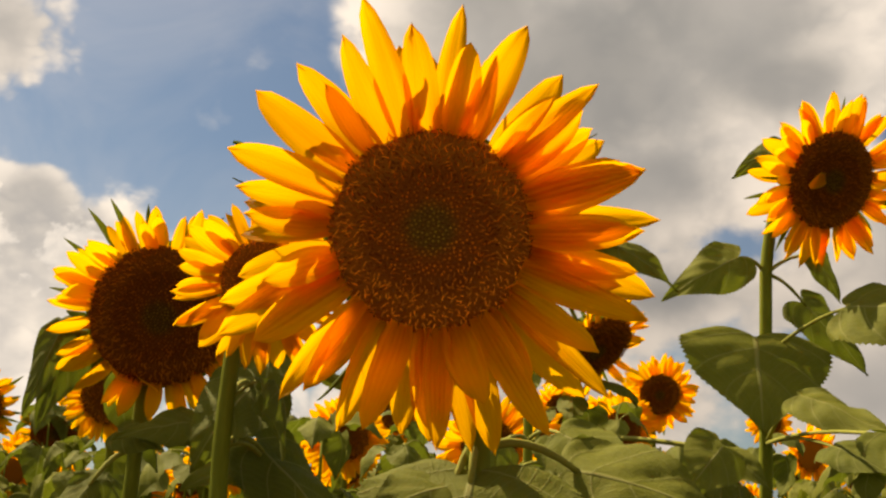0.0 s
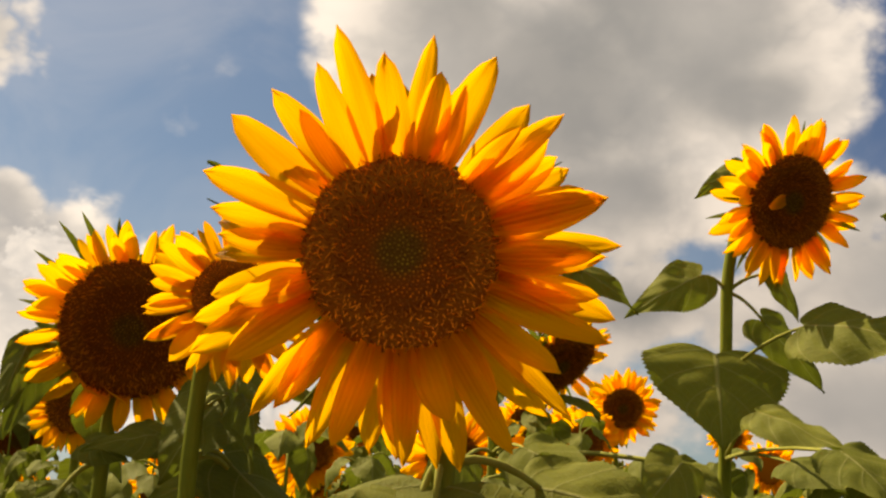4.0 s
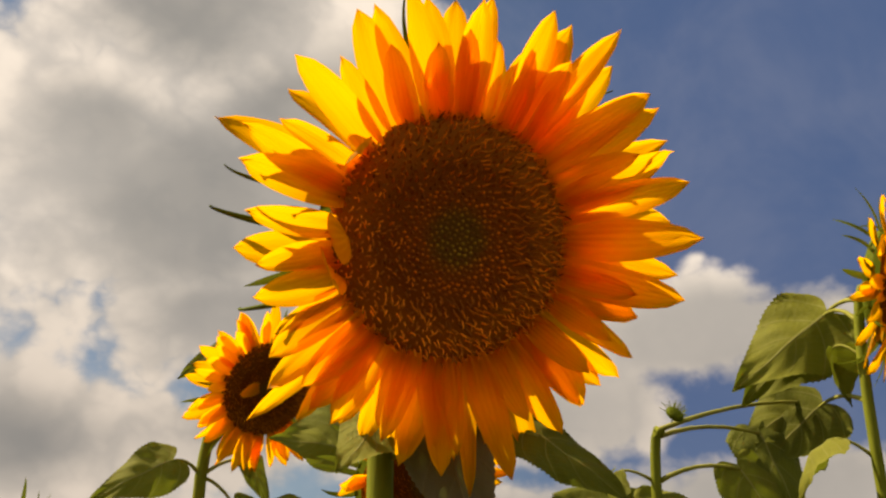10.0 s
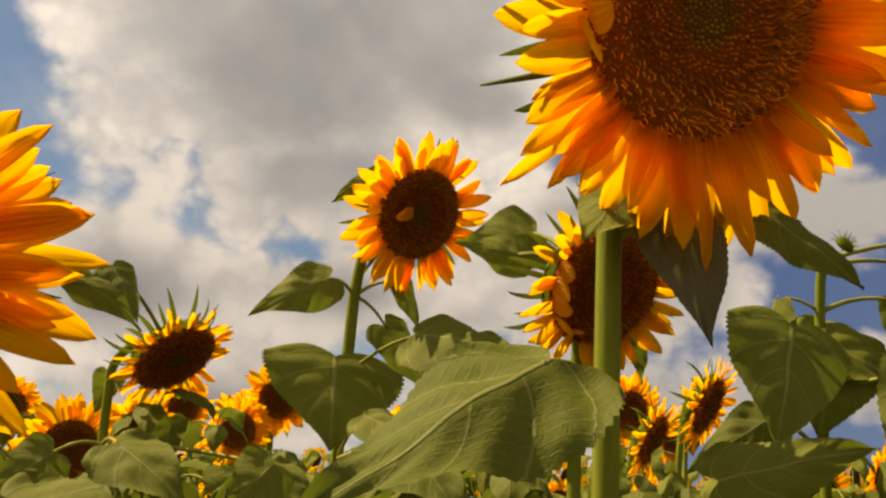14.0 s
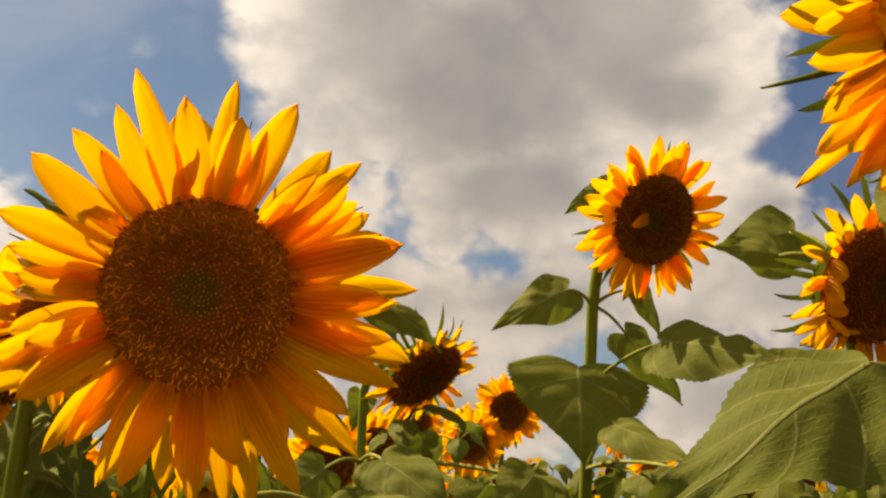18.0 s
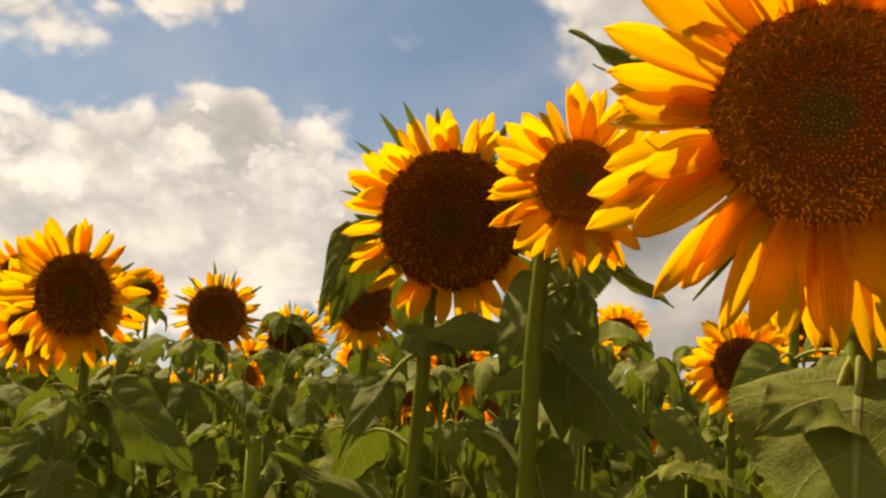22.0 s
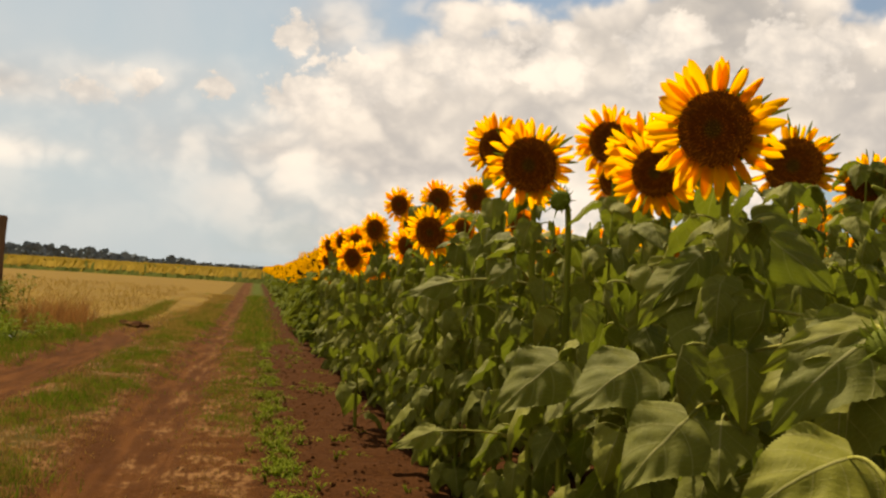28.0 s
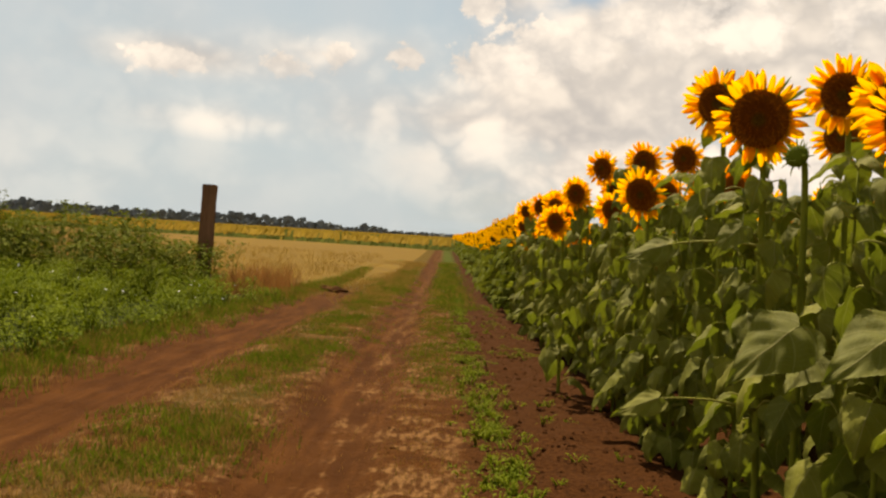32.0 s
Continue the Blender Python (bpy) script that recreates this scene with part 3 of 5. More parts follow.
def dome_mesh(name, rad, rise, mat, dip=0.0, rings=7, sides=28):
    vs, fs = [(0, 0, rise - dip)], []
    for i in range(1, rings + 1):
        q = i / rings
        z = rise * math.cos(q * math.pi / 2) ** 0.8 - dip * (1 - q) ** 2
        vs += [(rad * math.sin(q * math.pi / 2) * math.cos(2 * math.pi * j / sides), rad * math.sin(q * math.pi / 2) * math.sin(2 * math.pi * j / sides), z) for j in range(sides)]
    for j in range(sides):
        fs.append((0, 1 + j, 1 + (j + 1) % sides))
    for i in range(rings - 1):
        for j in range(sides):
            a, b = 1 + i * sides + j, 1 + i * sides + (j + 1) % sides
            fs.append((a, a + sides, b + sides, b))
    return mesh_of(name, vs, fs, mat)


def florets_mesh(count, seed):
    """Florets in the spiral order of a flower head, for a disk of radius 1."""
    r = random.Random(seed)
    vs, fs = [], []
    for n in range(count):
        q = math.sqrt((n + 0.5) / count)
        a = n * 2.399963
        jit = 0.10 if q < 0.3 else 0.32
        x, y = 0.985 * q * math.cos(a) + jit * r.uniform(-1, 1) / math.sqrt(count), 0.985 * q * math.sin(a) + jit * r.uniform(-1, 1) / math.sqrt(count)
        z = 0.20 * (1 - min(0.999, q * q)) ** 0.4 - 0.05 * (1 - math.asin(min(1, q)) / 1.5708) ** 2
        s = 1.05 / math.sqrt(count)
        outer = q > 0.46
        tall = s * (0.9 if q < 0.33 else 1.2 if not outer else r.uniform(1.8, 3.0))
        o = len(vs)
        b = r.uniform(0, 6.3)
        wid = 0.60 if not outer else 0.36
        ca = a + r.uniform(-1.3, 1.3)
        lean = s * (0.15 if not outer else r.uniform(1.0, 3.0))
        ex, ey = lean * math.cos(ca), lean * math.sin(ca)
        for j in range(4):
            vs.append((x + s * wid * math.cos(b + 1.5708 * j), y + s * wid * math.sin(b + 1.5708 * j), z - 0.01))
        for j in range(4):
            vs.append((x + 0.5 * ex + s * wid * 0.75 * math.cos(b + 1.5708 * j), y + 0.5 * ey + s * wid * 0.75 * math.sin(b + 1.5708 * j), z + tall * 0.75))
        vs.append((x + ex, y + ey, z + tall * r.uniform(0.85, 1.15)))
        for j in range(4):
            k2 = (j + 1) % 4
            fs += [(o + j, o + k2, o + 4 + k2, o + 4 + j), (o + 4 + j, o + 4 + k2, o + 8)]
    return mesh_of("florets", vs, fs, FLORET, smooth=False)


DISK_BED = dome_mesh("disk", 1.0, 0.20, DISK, 0.05)
FLORETS = florets_mesh(1500, 4)
FLORETS_FEW = florets_mesh(500, 5)


def with_material(me, mat):
    c = me.copy()
    c.materials[0] = mat
    return c


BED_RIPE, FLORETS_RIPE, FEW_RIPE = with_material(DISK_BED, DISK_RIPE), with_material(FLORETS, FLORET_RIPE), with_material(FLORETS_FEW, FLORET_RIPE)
CALYX = dome_mesh("calyx", 1.06, -0.32, SEPAL)


def head_parts(root, m, span, disk, seed, layers=(23, 21, 16), fine=True, droop=0.0, sparse=0.0, curl=0.0, sepals=18, tag="", rays=(), tendrils=0, ripe=False, folds=(), slim=1.0):
    """A head of a given span and disk width, facing along m's z axis, under its plant."""
    r = random.Random(seed)
    rd = disk / 2
    calyx = part("calyx", CALYX, root, m @ Matrix.Translation((0, 0, -0.012)) @ Matrix.Scale(rd, 4))
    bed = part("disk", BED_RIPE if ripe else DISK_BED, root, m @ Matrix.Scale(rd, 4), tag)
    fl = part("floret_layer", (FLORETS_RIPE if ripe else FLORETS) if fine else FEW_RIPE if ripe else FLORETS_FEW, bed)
    tagged(fl, "", kind="stuff")
    long = span / 2 - rd * 0.9
    for layer, count in enumerate(layers):
        for n in range(count):
            if r.random() < sparse:
                continue
            a = 2 * math.pi * (n + 0.5 * layer + r.uniform(-0.28, 0.28)) / count
            ln = long * (r.uniform(0.70, 0.90) if rays else r.uniform(0.84, 1.08))
            pitch = r.uniform(-0.28, 0.40) - 0.13 * layer + curl + droop * math.sin(a)
            pm = m @ Matrix.Rotation(a, 4, "Z") @ Matrix.Translation((rd * 0.93, 0, 0.006 - 0.008 * layer)) @ Matrix.Rotation(-pitch, 4, "Y") @ Matrix.Rotation(r.uniform(-0.22, 0.22), 4, "X")
            part("petal", r.choice(PETALS), root, pm @ Matrix.Diagonal((ln, min(ln, 0.1) * r.uniform(0.76, 1.06), ln, 1)))
    for n, (deg, reach) in enumerate(rays):
        a, ln = radians(deg), rd * (reach - 0.9)
        wide = slim * rd * r.uniform(0.76, 0.98) * (0.96 if 215 < deg < 330 else 1.10)
        under = n % 3
        pm = m @ Matrix.Rotation(a, 4, "Z") @ Matrix.Translation((rd * 0.93, 0, 0.010 - 0.007 * under)) @ Matrix.Rotation(-r.uniform(-0.02, 0.22) + 0.10 * under, 4, "Y") @ Matrix.Rotation(r.uniform(-0.16, 0.16), 4, "X")
        part("petal", PETALS[(0, 1, 2, 4, 7)[(n * 3 + seed) % 5]], root, pm @ Matrix.Diagonal((ln * 1.03, wide, ln, 1)))
    for n, (deg, size, turn) in enumerate(folds):
        # petals blown over the rim of the disk
        pm = m @ Matrix.Rotation(radians(deg), 4, "Z") @ Matrix.Translation((rd * 0.98, 0, 0.004)) @ Matrix.Rotation(-radians(turn), 4, "Y") @ Matrix.Rotation(r.uniform(-0.4, 0.4), 4, "X")
        part("petal", PETALS[(6, 3, 1)[n % 3]], root, pm @ Matrix.Diagonal((rd * size, rd * r.uniform(0.85, 1.1), rd * size, 1)))
    for n in range(sepals):
        a = 2 * math.pi * (n + r.uniform(-0.4, 0.4)) / sepals
        pm = m @ Matrix.Rotation(a, 4, "Z") @ Matrix.Translation((rd * 0.98, 0, -0.018)) @ Matrix.Rotation(r.uniform(-0.2, 0.7), 4, "Y")
        ls = rd * r.uniform(0.5, 0.95)
        part("sepal", r.choice(SEPALS), root, pm @ Matrix.Scale(ls, 4))
    for n in range(tendrils):
        a = 2 * math.pi * (n + r.uniform(-0.45, 0.45)) / tendrils
        pm = m @ Matrix.Rotation(a, 4, "Z") @ Matrix.Translation((rd * 0.98, 0, -0.034)) @ Matrix.Rotation(r.uniform(-0.1, 0.45), 4, "Y")
        part("sepal", r.choice(TENDRILS), root, pm @ Matrix.Scale(min(rd, 0.11) * r.uniform(0.75, 1.1), 4))


def leaf_at(root, base, azimuth, tilt, size, which=None, roll=0.0, r=random, width=1.0):
    """A leaf whose stalk starts at base, pointing along an azimuth (degrees, from +x), raised by tilt degrees."""
    m = Matrix.Translation(base) @ Matrix.Rotation(radians(azimuth), 4, "Z") @ Matrix.Rotation(-radians(tilt), 4, "Y") @ Matrix.Rotation(radians(roll), 4, "X")
    me = LEAVES[which if which is not None else r.randrange(len(LEAVES))]
    return part("leaf", me, root, m @ Matrix.Diagonal((size, size * width * r.uniform(0.78, 1.0), size, 1)))


def joined_petals(span, disk, seed, count=34):
    r = random.Random(seed)
    rd, vs, fs, uv = disk / 2, [], [], []
    for n in range(count):
        src = PETALS[r.randrange(len(PETALS))]
        a = 2 * math.pi * (n + r.uniform(-0.3, 0.3)) / count * (1 if n < count else 1)
        ln = (span / 2 - rd * 0.9) * r.uniform(0.85, 1.1)
        m = Matrix.Rotation(a, 4, "Z") @ Matrix.Translation((rd * 0.93, 0, 0.004 * (n % 3))) @ Matrix.Rotation(-r.uniform(-0.4, 0.5), 4, "Y") @ Matrix.Rotation(r.uniform(-0.3, 0.3), 4, "X") @ Matrix.Diagonal((ln, min(ln, 0.1) * 1.02, ln, 1))
        o = len(vs)
        vs += [m @ v.co for v in src.vertices]
        fs += [tuple(i + o for i in p.vertices) for p in src.polygons]
        uv += [((i // 7) / 9, (i % 7) / 6) for i in range(len(src.vertices))]
    return mesh_of("petals", vs, fs, PETAL, uv)


COROLLAS = [joined_petals(0.30, 0.16, 60 + n, 42) for n in range(4)]


FACE = (-0.60, -0.78, -0.16)
PLACES = []          # where plants stand: x, y
STEMS = {}           # the stem's points of each plant


def sunflower(base, head, face=FACE, span=0.34, disk=0.18, seed=1, leaves=9, low=0.2, thick=0.011, own=(), fine=True, coarse=False, bud=0.0, label="", group="sunflowers at the field edge", top_gap=0.12, neck=None, crown=0, **kw):
    """A plant from its foot to the centre of its head; own: extra leaves as (height or place, azimuth, tilt, size, shape, roll, dry)."""
    r = random.Random(seed)
    PLACES.append((base[0], base[1]))
    root = thing("sunflower", label or "yellow sunflower with a dark brown disk and drooping leaves", "sunflower", Matrix.Translation((base[0], base[1], slope(base[1], base[0]))), group)
    o = Vector((base[0], base[1], slope(base[1], base[0])))
    h = Vector(head) - o
    f = Vector(face).normalized()
    back = h - f * 0.05
    bend = Vector((h.x - f.x * 0.10, h.y - f.y * 0.10, h.z + 0.05))
    lower = Vector((bend.x * 0.75, bend.y * 0.75, h.z * 0.62))
    path = bezier((0, 0, -0.06), lower * 0.55 + Vector((0, 0, 0)), lower, 8)[:-1] + bezier(lower, bend, back, 9)
    if neck is not None:
        lower = Vector(neck) - o
        path = bezier((0, 0, -0.06), (lower.x * 0.4, lower.y * 0.4, lower.z * 0.5), lower, 9)[:-1] + bezier(lower, (lower.x * 0.8 + back.x * 0.2, lower.y * 0.8 + back.y * 0.2, h.z + 0.06), back, 9)
    n = len(path)
    STEMS[root.name] = path
    pieces = [tube(path, [thick * (1.15 - 0.35 * i / n) for i in range(n)], 16, 0.05)]

    def on_stem(z):
        best = min(range(n), key=lambda i: abs(path[i].z - z) + (0.5 if i > n - 3 else 0))
        return path[best]

    made = []
    for q in range(leaves):
        z = low + (h.z - top_gap - low) * (q + r.uniform(-0.25, 0.25)) / max(1, leaves - 1)
        az = q * 137.5 + r.uniform(-25, 25) + seed * 40
        if z > h.z - 0.24 and math.cos(radians(az) - math.atan2(f.y, f.x)) > -0.1:
            az += 180
        size = r.uniform(0.13, 0.195) * (0.75 + 0.45 * math.sin(math.pi * min(1, (z + 0.2) / max(h.z, 0.5))))
        made.append((max(0.08, z), az, r.uniform(-18, 14), size, None, r.uniform(-22, 22), False, None))
    for q in range(crown):
        made.append((h.z - 0.24 - 0.34 * (q + r.random()) / crown, math.degrees(math.atan2(f.y, f.x)) + q * 137.5 + r.uniform(-30, 30), r.uniform(-25, 10), r.uniform(0.11, 0.16), None, r.uniform(-22, 22), False, None))
    for z, az, tilt, size, which, roll, dry, st in [(*q, None) if len(q) == 7 else q for q in own] + made:
        leaf_at(root, on_stem(z), az, tilt, size, which, roll, r)
    vs, fs = join(*pieces)
    part("stem", mesh_of("stem", vs, fs, STEM), root)
    if bud:
        part("calyx", CALYX, root, facing(face, h) @ Matrix.Scale(bud / 2, 4))
        bud_parts(root, facing(face, h), bud, seed)
    elif coarse:
        m = facing(face, h, r.uniform(0, 6))
        part("calyx", CALYX, root, m @ Matrix.Translation((0, 0, -0.012)) @ Matrix.Scale(disk / 2, 4))
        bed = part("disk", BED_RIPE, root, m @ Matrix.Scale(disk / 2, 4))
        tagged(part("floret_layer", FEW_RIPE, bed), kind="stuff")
        part("petals", COROLLAS[seed % 4], root, m @ Matrix.Scale(disk / 0.16, 4))
    else:
        head_parts(root, facing(face, h, 0.0 if kw.get("rays") else r.uniform(0, 6)), span, disk, seed, fine=fine, **kw)
    return root


def bud_parts(root, m, size, seed):
    """A closed green bud."""
    r = random.Random(seed)
    part("bud", BUD, root, m @ Matrix.Scale(size / 2, 4))
    for ring in range(3):
        for n in range(11):
            a = 2 * math.pi * (n + 0.33 * ring + r.uniform(-.2, .2)) / 11
            pm = m @ Matrix.Rotation(a, 4, "Z") @ Matrix.Translation((size * (0.46 - 0.08 * ring), 0, size * (-0.05 + 0.12 * ring))) @ Matrix.Rotation(-r.uniform(0.1, 0.7) - 0.35 * ring, 4, "Y")
            part("sepal", r.choice(SEPALS), root, pm @ Matrix.Scale(size * r.uniform(.4, .6), 4))


BUD = dome_mesh("bud", 1.0, 0.55, SEPAL)


def hero_leaf(root, base, tip, normal, width, dry=False):
    """A leaf of a plant between two places of the world, its upper face towards normal, with its stalk."""
    o = root.matrix_basis.translation
    b, t = Vector(base) - o, Vector(tip) - o
    x = (t - b)
    size = x.length
    x.normalize()
    z = Vector(normal)
    z = (z - x * z.dot(x)).normalized()
    y = z.cross(x)
    m = Matrix((x, y, z)).transposed().to_4x4()
    m = Matrix.Translation(b) @ m @ Matrix.Rotation(-0.18, 4, "Y")
    key = int(abs(base[0] * 1000 + base[1] * 777)) % 3
    me = DRY_LEAVES[key % 2] if dry else HERO_LEAVES[key]
    leaf = part("leaf", me, root, m @ Matrix.Diagonal((size, size * width, size, 1)), "dry brown leaf" if dry else "")
    s = min(STEMS[root.name], key=lambda p: (p - b).length + abs(p.z - b.z + 0.04))
    mid = (s + b) / 2 + Vector((0, 0, 0.03))
    vs, fs = tube(bezier(s, mid, b + x * 0.01, 6), [0.0055, 0.005, 0.0045, 0.004, 0.004, 0.0035, 0.003], 7)
    part("stalk", mesh_of("stalk", vs, fs, STALK), root)
    return leaf

# ---- the sunflowers that stand out ----
# petals as degrees round the head and reach in disk radii
RAYS_A = [(106, 2.27), (85, 2.17), (92, 1.90), (78, 1.79), (68, 2.15), (49, 1.94), (44, 2.07), (32, 1.86), (28, 1.90), (19, 2.07), (16, 2.09), (6, 2.20), (358, 2.00), (348, 1.98), (347, 2.25), (336, 2.18), (319, 2.28), (312, 2.19), (300, 2.22), (289, 2.20), (280, 2.11), (275, 2.05), (269, 2.02), (262, 1.94), (255, 1.97), (245, 2.06), (235, 1.89), (228, 2.15), (206, 2.26), (202, 2.13), (198, 1.65), (179, 1.75), (169, 1.88), (159, 2.04), (145, 2.17), (129, 2.05), (118, 1.99)]
RAYS_E = [(108, 2.05), (97, 1.97), (90, 1.99), (73, 2.04), (65, 2.07), (60, 2.26), (51, 2.15), (46, 2.08), (32, 2.26), (20, 2.18), (7, 2.16), (1, 2.16), (352, 2.09), (344, 1.88), (329, 2.04), (320, 1.86), (312, 1.93), (300, 2.02), (294, 2.04), (282, 2.08), (276, 2.06), (265, 1.87), (260, 1.75), (252, 1.79), (237, 1.78), (229, 2.14), (217, 1.77), (193, 2.01), (167, 1.85), (159, 2.10), (134, 1.88), (124, 1.96)]


def doubled(rays, gap, shrink):
    """Rays with more petals set between those that stand wide apart."""
    out = []
    for n, (a, q) in enumerate(rays):
        b, q2 = rays[(n + 1) % len(rays)]
        out.append((a, q))
        if (a - b) % 360 > gap:
            out.append(((a - ((a - b) % 360) / 2) % 360, shrink * (q + q2) / 2))
    return out


PLANT_A = sunflower((1.24, 0.42), (1.114, 0.366, 1.462), (-0.60, -0.54, -0.14), 0.375, 0.182, 11, leaves=4, thick=0.0112,
          label="large yellow sunflower facing outwards, with a brown disk", top_gap=0.4, rays=[(a, 0.1 + 0.93 * q) for a, q in RAYS_A], layers=(20,), sepals=14, tendrils=11, neck=(1.212, 0.392, 1.28))
PLANT_E = sunflower((1.60, -0.125), (1.488, -0.259, 1.753), (-0.733, -0.680, -0.42), 0.440, 0.246, 12, leaves=3, thick=0.0132,
          label="large tall sunflower on a thick ribbed stem", top_gap=0.55, slim=0.84, rays=doubled([(a, 0.94 * q) for a, q in RAYS_E if a not in (134, 193)], 6.5, 0.97), folds=((150, 0.60, 60), (188, 0.45, 78), (200, 0.55, 62)), layers=(30,), sepals=16, tendrils=13, neck=(1.596, -0.139, 1.565))
PLANT_C = sunflower((1.375, 1.28), (1.33, 1.13, 1.505), (-0.60, -0.70, -0.36), 0.330, 0.216, 13, folds=((150, 0.45, 80), (165, 0.4, 95), (135, 0.4, 90)), neck=(1.351, 1.200, 1.307), leaves=7, label="sunflower with a broad dark disk and short ragged petals", sparse=0.08, curl=0.22, sepals=24, tendrils=2, ripe=True)
PLANT_D = sunflower((1.32, 0.91), (1.246, 0.777, 1.495), (-0.55, -0.80, -0.12), 0.225, 0.105, 14, neck=(1.261, 0.855, 1.297), leaves=6, label="smaller bright yellow sunflower with slender petals", layers=(22, 19))
PLANT_B = sunflower((2.90, 0.99), (2.729, 0.663, 1.993), (-0.47, -0.88, -0.50), 0.400, 0.226, 15, leaves=5, neck=(2.744, 0.835, 1.80), thick=0.014,
          label="tall sunflower turned sideways, above its neighbours", top_gap=0.5, ripe=True)
PLANT_G = sunflower((2.58, 1.42), (2.43, 1.107, 1.605), (-0.05, -0.85, -0.98), 0.29, 0.195, 16, neck=(2.455, 1.31, 1.58), leaves=7, label="nodding sunflower with a broad dark disk", sparse=0.1, sepals=24, ripe=True)
PLANT_H = sunflower((2.17, 0.06), (2.052, 0.000, 1.625), (-0.55, -0.66, -0.50), 0.29, 0.185, 17, folds=((150, 0.45, 80), (130, 0.5, 95), (112, 0.5, 90), (165, 0.4, 100), (95, 0.4, 95)), leaves=7, label="sunflower with petals folded over its disk", sparse=0.12, curl=0.35, sepals=26, ripe=True)
PLANT_I = sunflower((2.72, -0.72), (2.600, -0.725, 2.01), (-0.25, -0.95, -0.24), 0.36, 0.21, 18, folds=((170, 0.6, 70), (150, 0.6, 85), (190, 0.55, 80), (210, 0.6, 60), (130, 0.5, 70)), leaves=8, label="tall sunflower turned away, with a ring of green sepals", sepals=30, sparse=0.2, ripe=True)
PLANT_J = sunflower((2.64, -0.28), (2.55, -0.31, 1.80), (-0.5, -0.6, 0.5), seed=19, leaves=8, bud=0.035, label="sunflower plant with a small closed green bud")
PLANT_P = sunflower((1.06, 1.33), (0.972, 1.238, 0.985), (-0.5, -0.6, 0.75), seed=20, leaves=5, thick=0.007, top_gap=0.25, bud=0.062, label="short sunflower plant with a closed green bud")
sunflower((1.16, 3.34), (1.08, 3.28, 1.325), (-0.6, -0.75, 0.3), seed=40, leaves=12, bud=0.07, label="sunflower plant with a closed green bud")
sunflower((2.22, 1.70), (2.15, 1.63, 1.22), (-0.4, -0.5, 0.8), seed=41, leaves=9, bud=0.10, label="sunflower plant with a closed green bud")
EDGE_PLANTS = {}
EDGE = [  # head place, span, disk, seed
    ((1.128, 2.199, 1.428), 0.335, 0.183, 21), ((1.05, 3.60, 1.474), 0.335, 0.205, 22), ((1.10, 4.39, 1.63), 0.30, 0.17, 23), ((1.53, 4.14, 1.66), 0.32, 0.18, 24),
]
EDGE += [
    ((1.229, 2.817, 1.389), 0.27, 0.15, 39), ((2.00, 5.40, 1.64), 0.32, 0.19, 25), ((1.30, 3.10, 1.48), 0.28, 0.14, 26), ((2.266, 3.94, 1.598), 0.36, 0.24, 27), ((2.66, 4.0, 1.53), 0.33, 0.21, 28),
    ((1.82, 2.11, 1.495), 0.24, 0.145, 29), ((1.02, 5.541, 1.29), 0.30, 0.18, 30), ((1.32, 8.3, 1.47), 0.29, 0.16, 31), ((1.15, 7.9, 1.59), 0.29, 0.16, 32),
    ((1.35, 7.3, 1.60), 0.31, 0.18, 33), ((1.05, 8.6, 1.42), 0.29, 0.17, 34), ((0.76, 7.283, 1.15), 0.26, 0.14, 35), ((1.56, 7.0, 1.62), 0.30, 0.18, 36),
    ((0.95, 10.6, 1.36), 0.29, 0.16, 37), ((1.12, 10.9, 1.42), 0.29, 0.16, 38),
]
for at, span, disk, seed in EDGE:
    rr = random.Random(seed)
    EDGE_PLANTS[seed] = sunflower((at[0] + 0.10, at[1] + 0.08), at, (FACE[0] + rr.uniform(-.15, .15), FACE[1] + rr.uniform(-.12, .12), FACE[2] + rr.uniform(-.1, .1)), span, disk, seed,
              leaves=20 if at[1] < 6 else 14, fine=False, low=0.10, layers=(23, 19), ripe=True, top_gap=0.10, crown=6 if at[1] < 6 else 4)
# heads that stand out further inside the field
INNER = [(4.08, 2.11, 1.60), (3.69, 2.29, 1.56), (4.48, 2.715, 1.742), (4.89, 2.48, 1.84), (5.9, 4.2, 1.76), (4.64, 0.655, 1.74), (3.12, 2.69, 1.51), (2.71, 1.65, 1.42), (7.6, 1.5, 2.05), (5.5, .55, 1.85), (6.9, 1.0, 1.82), (4.26, 2.05, 1.75),
         (4.86, 5.0, 1.68), (6.6, 2.7, 1.86), (4.09, 3.40, 1.71), (6.6, 6.3, 1.93), (2.9, 6.4, 1.92), (2.77, 2.95, 1.42), (4.77, 3.2, 1.68), (5.5, 3.15, 1.81), (4.2, 7.3, 1.62), (4.0, 6.3, 1.37), (3.6, 4.9, 1.55), (3.3, 5.6, 1.5)]
for n, at in enumerate(INNER):
    rr = random.Random(200 + n)
    sunflower((at[0] + 0.10, at[1] + 0.08), at, (FACE[0] + rr.uniform(-.2, .2), FACE[1] + rr.uniform(-.2, .2), FACE[2] + rr.uniform(-.2, .1)), 0.30, rr.uniform(.15, .18), 200 + n,
              leaves=11, low=0.3, coarse=True, group="sunflowers of the field")

for at, seed in (((3.73, 0.175, 1.65), 301), ((4.10, 0.43, 1.58), 302)):
    sunflower((at[0] + 0.06, at[1] + 0.16), at, (-0.10, -0.92, -0.45), 0.30, 0.18, seed, leaves=10, low=0.3, fine=False, layers=(21, 18), sepals=30, ripe=True,
              label="nodding sunflower turned sideways with a crown of green sepals", group="sunflowers of the field")

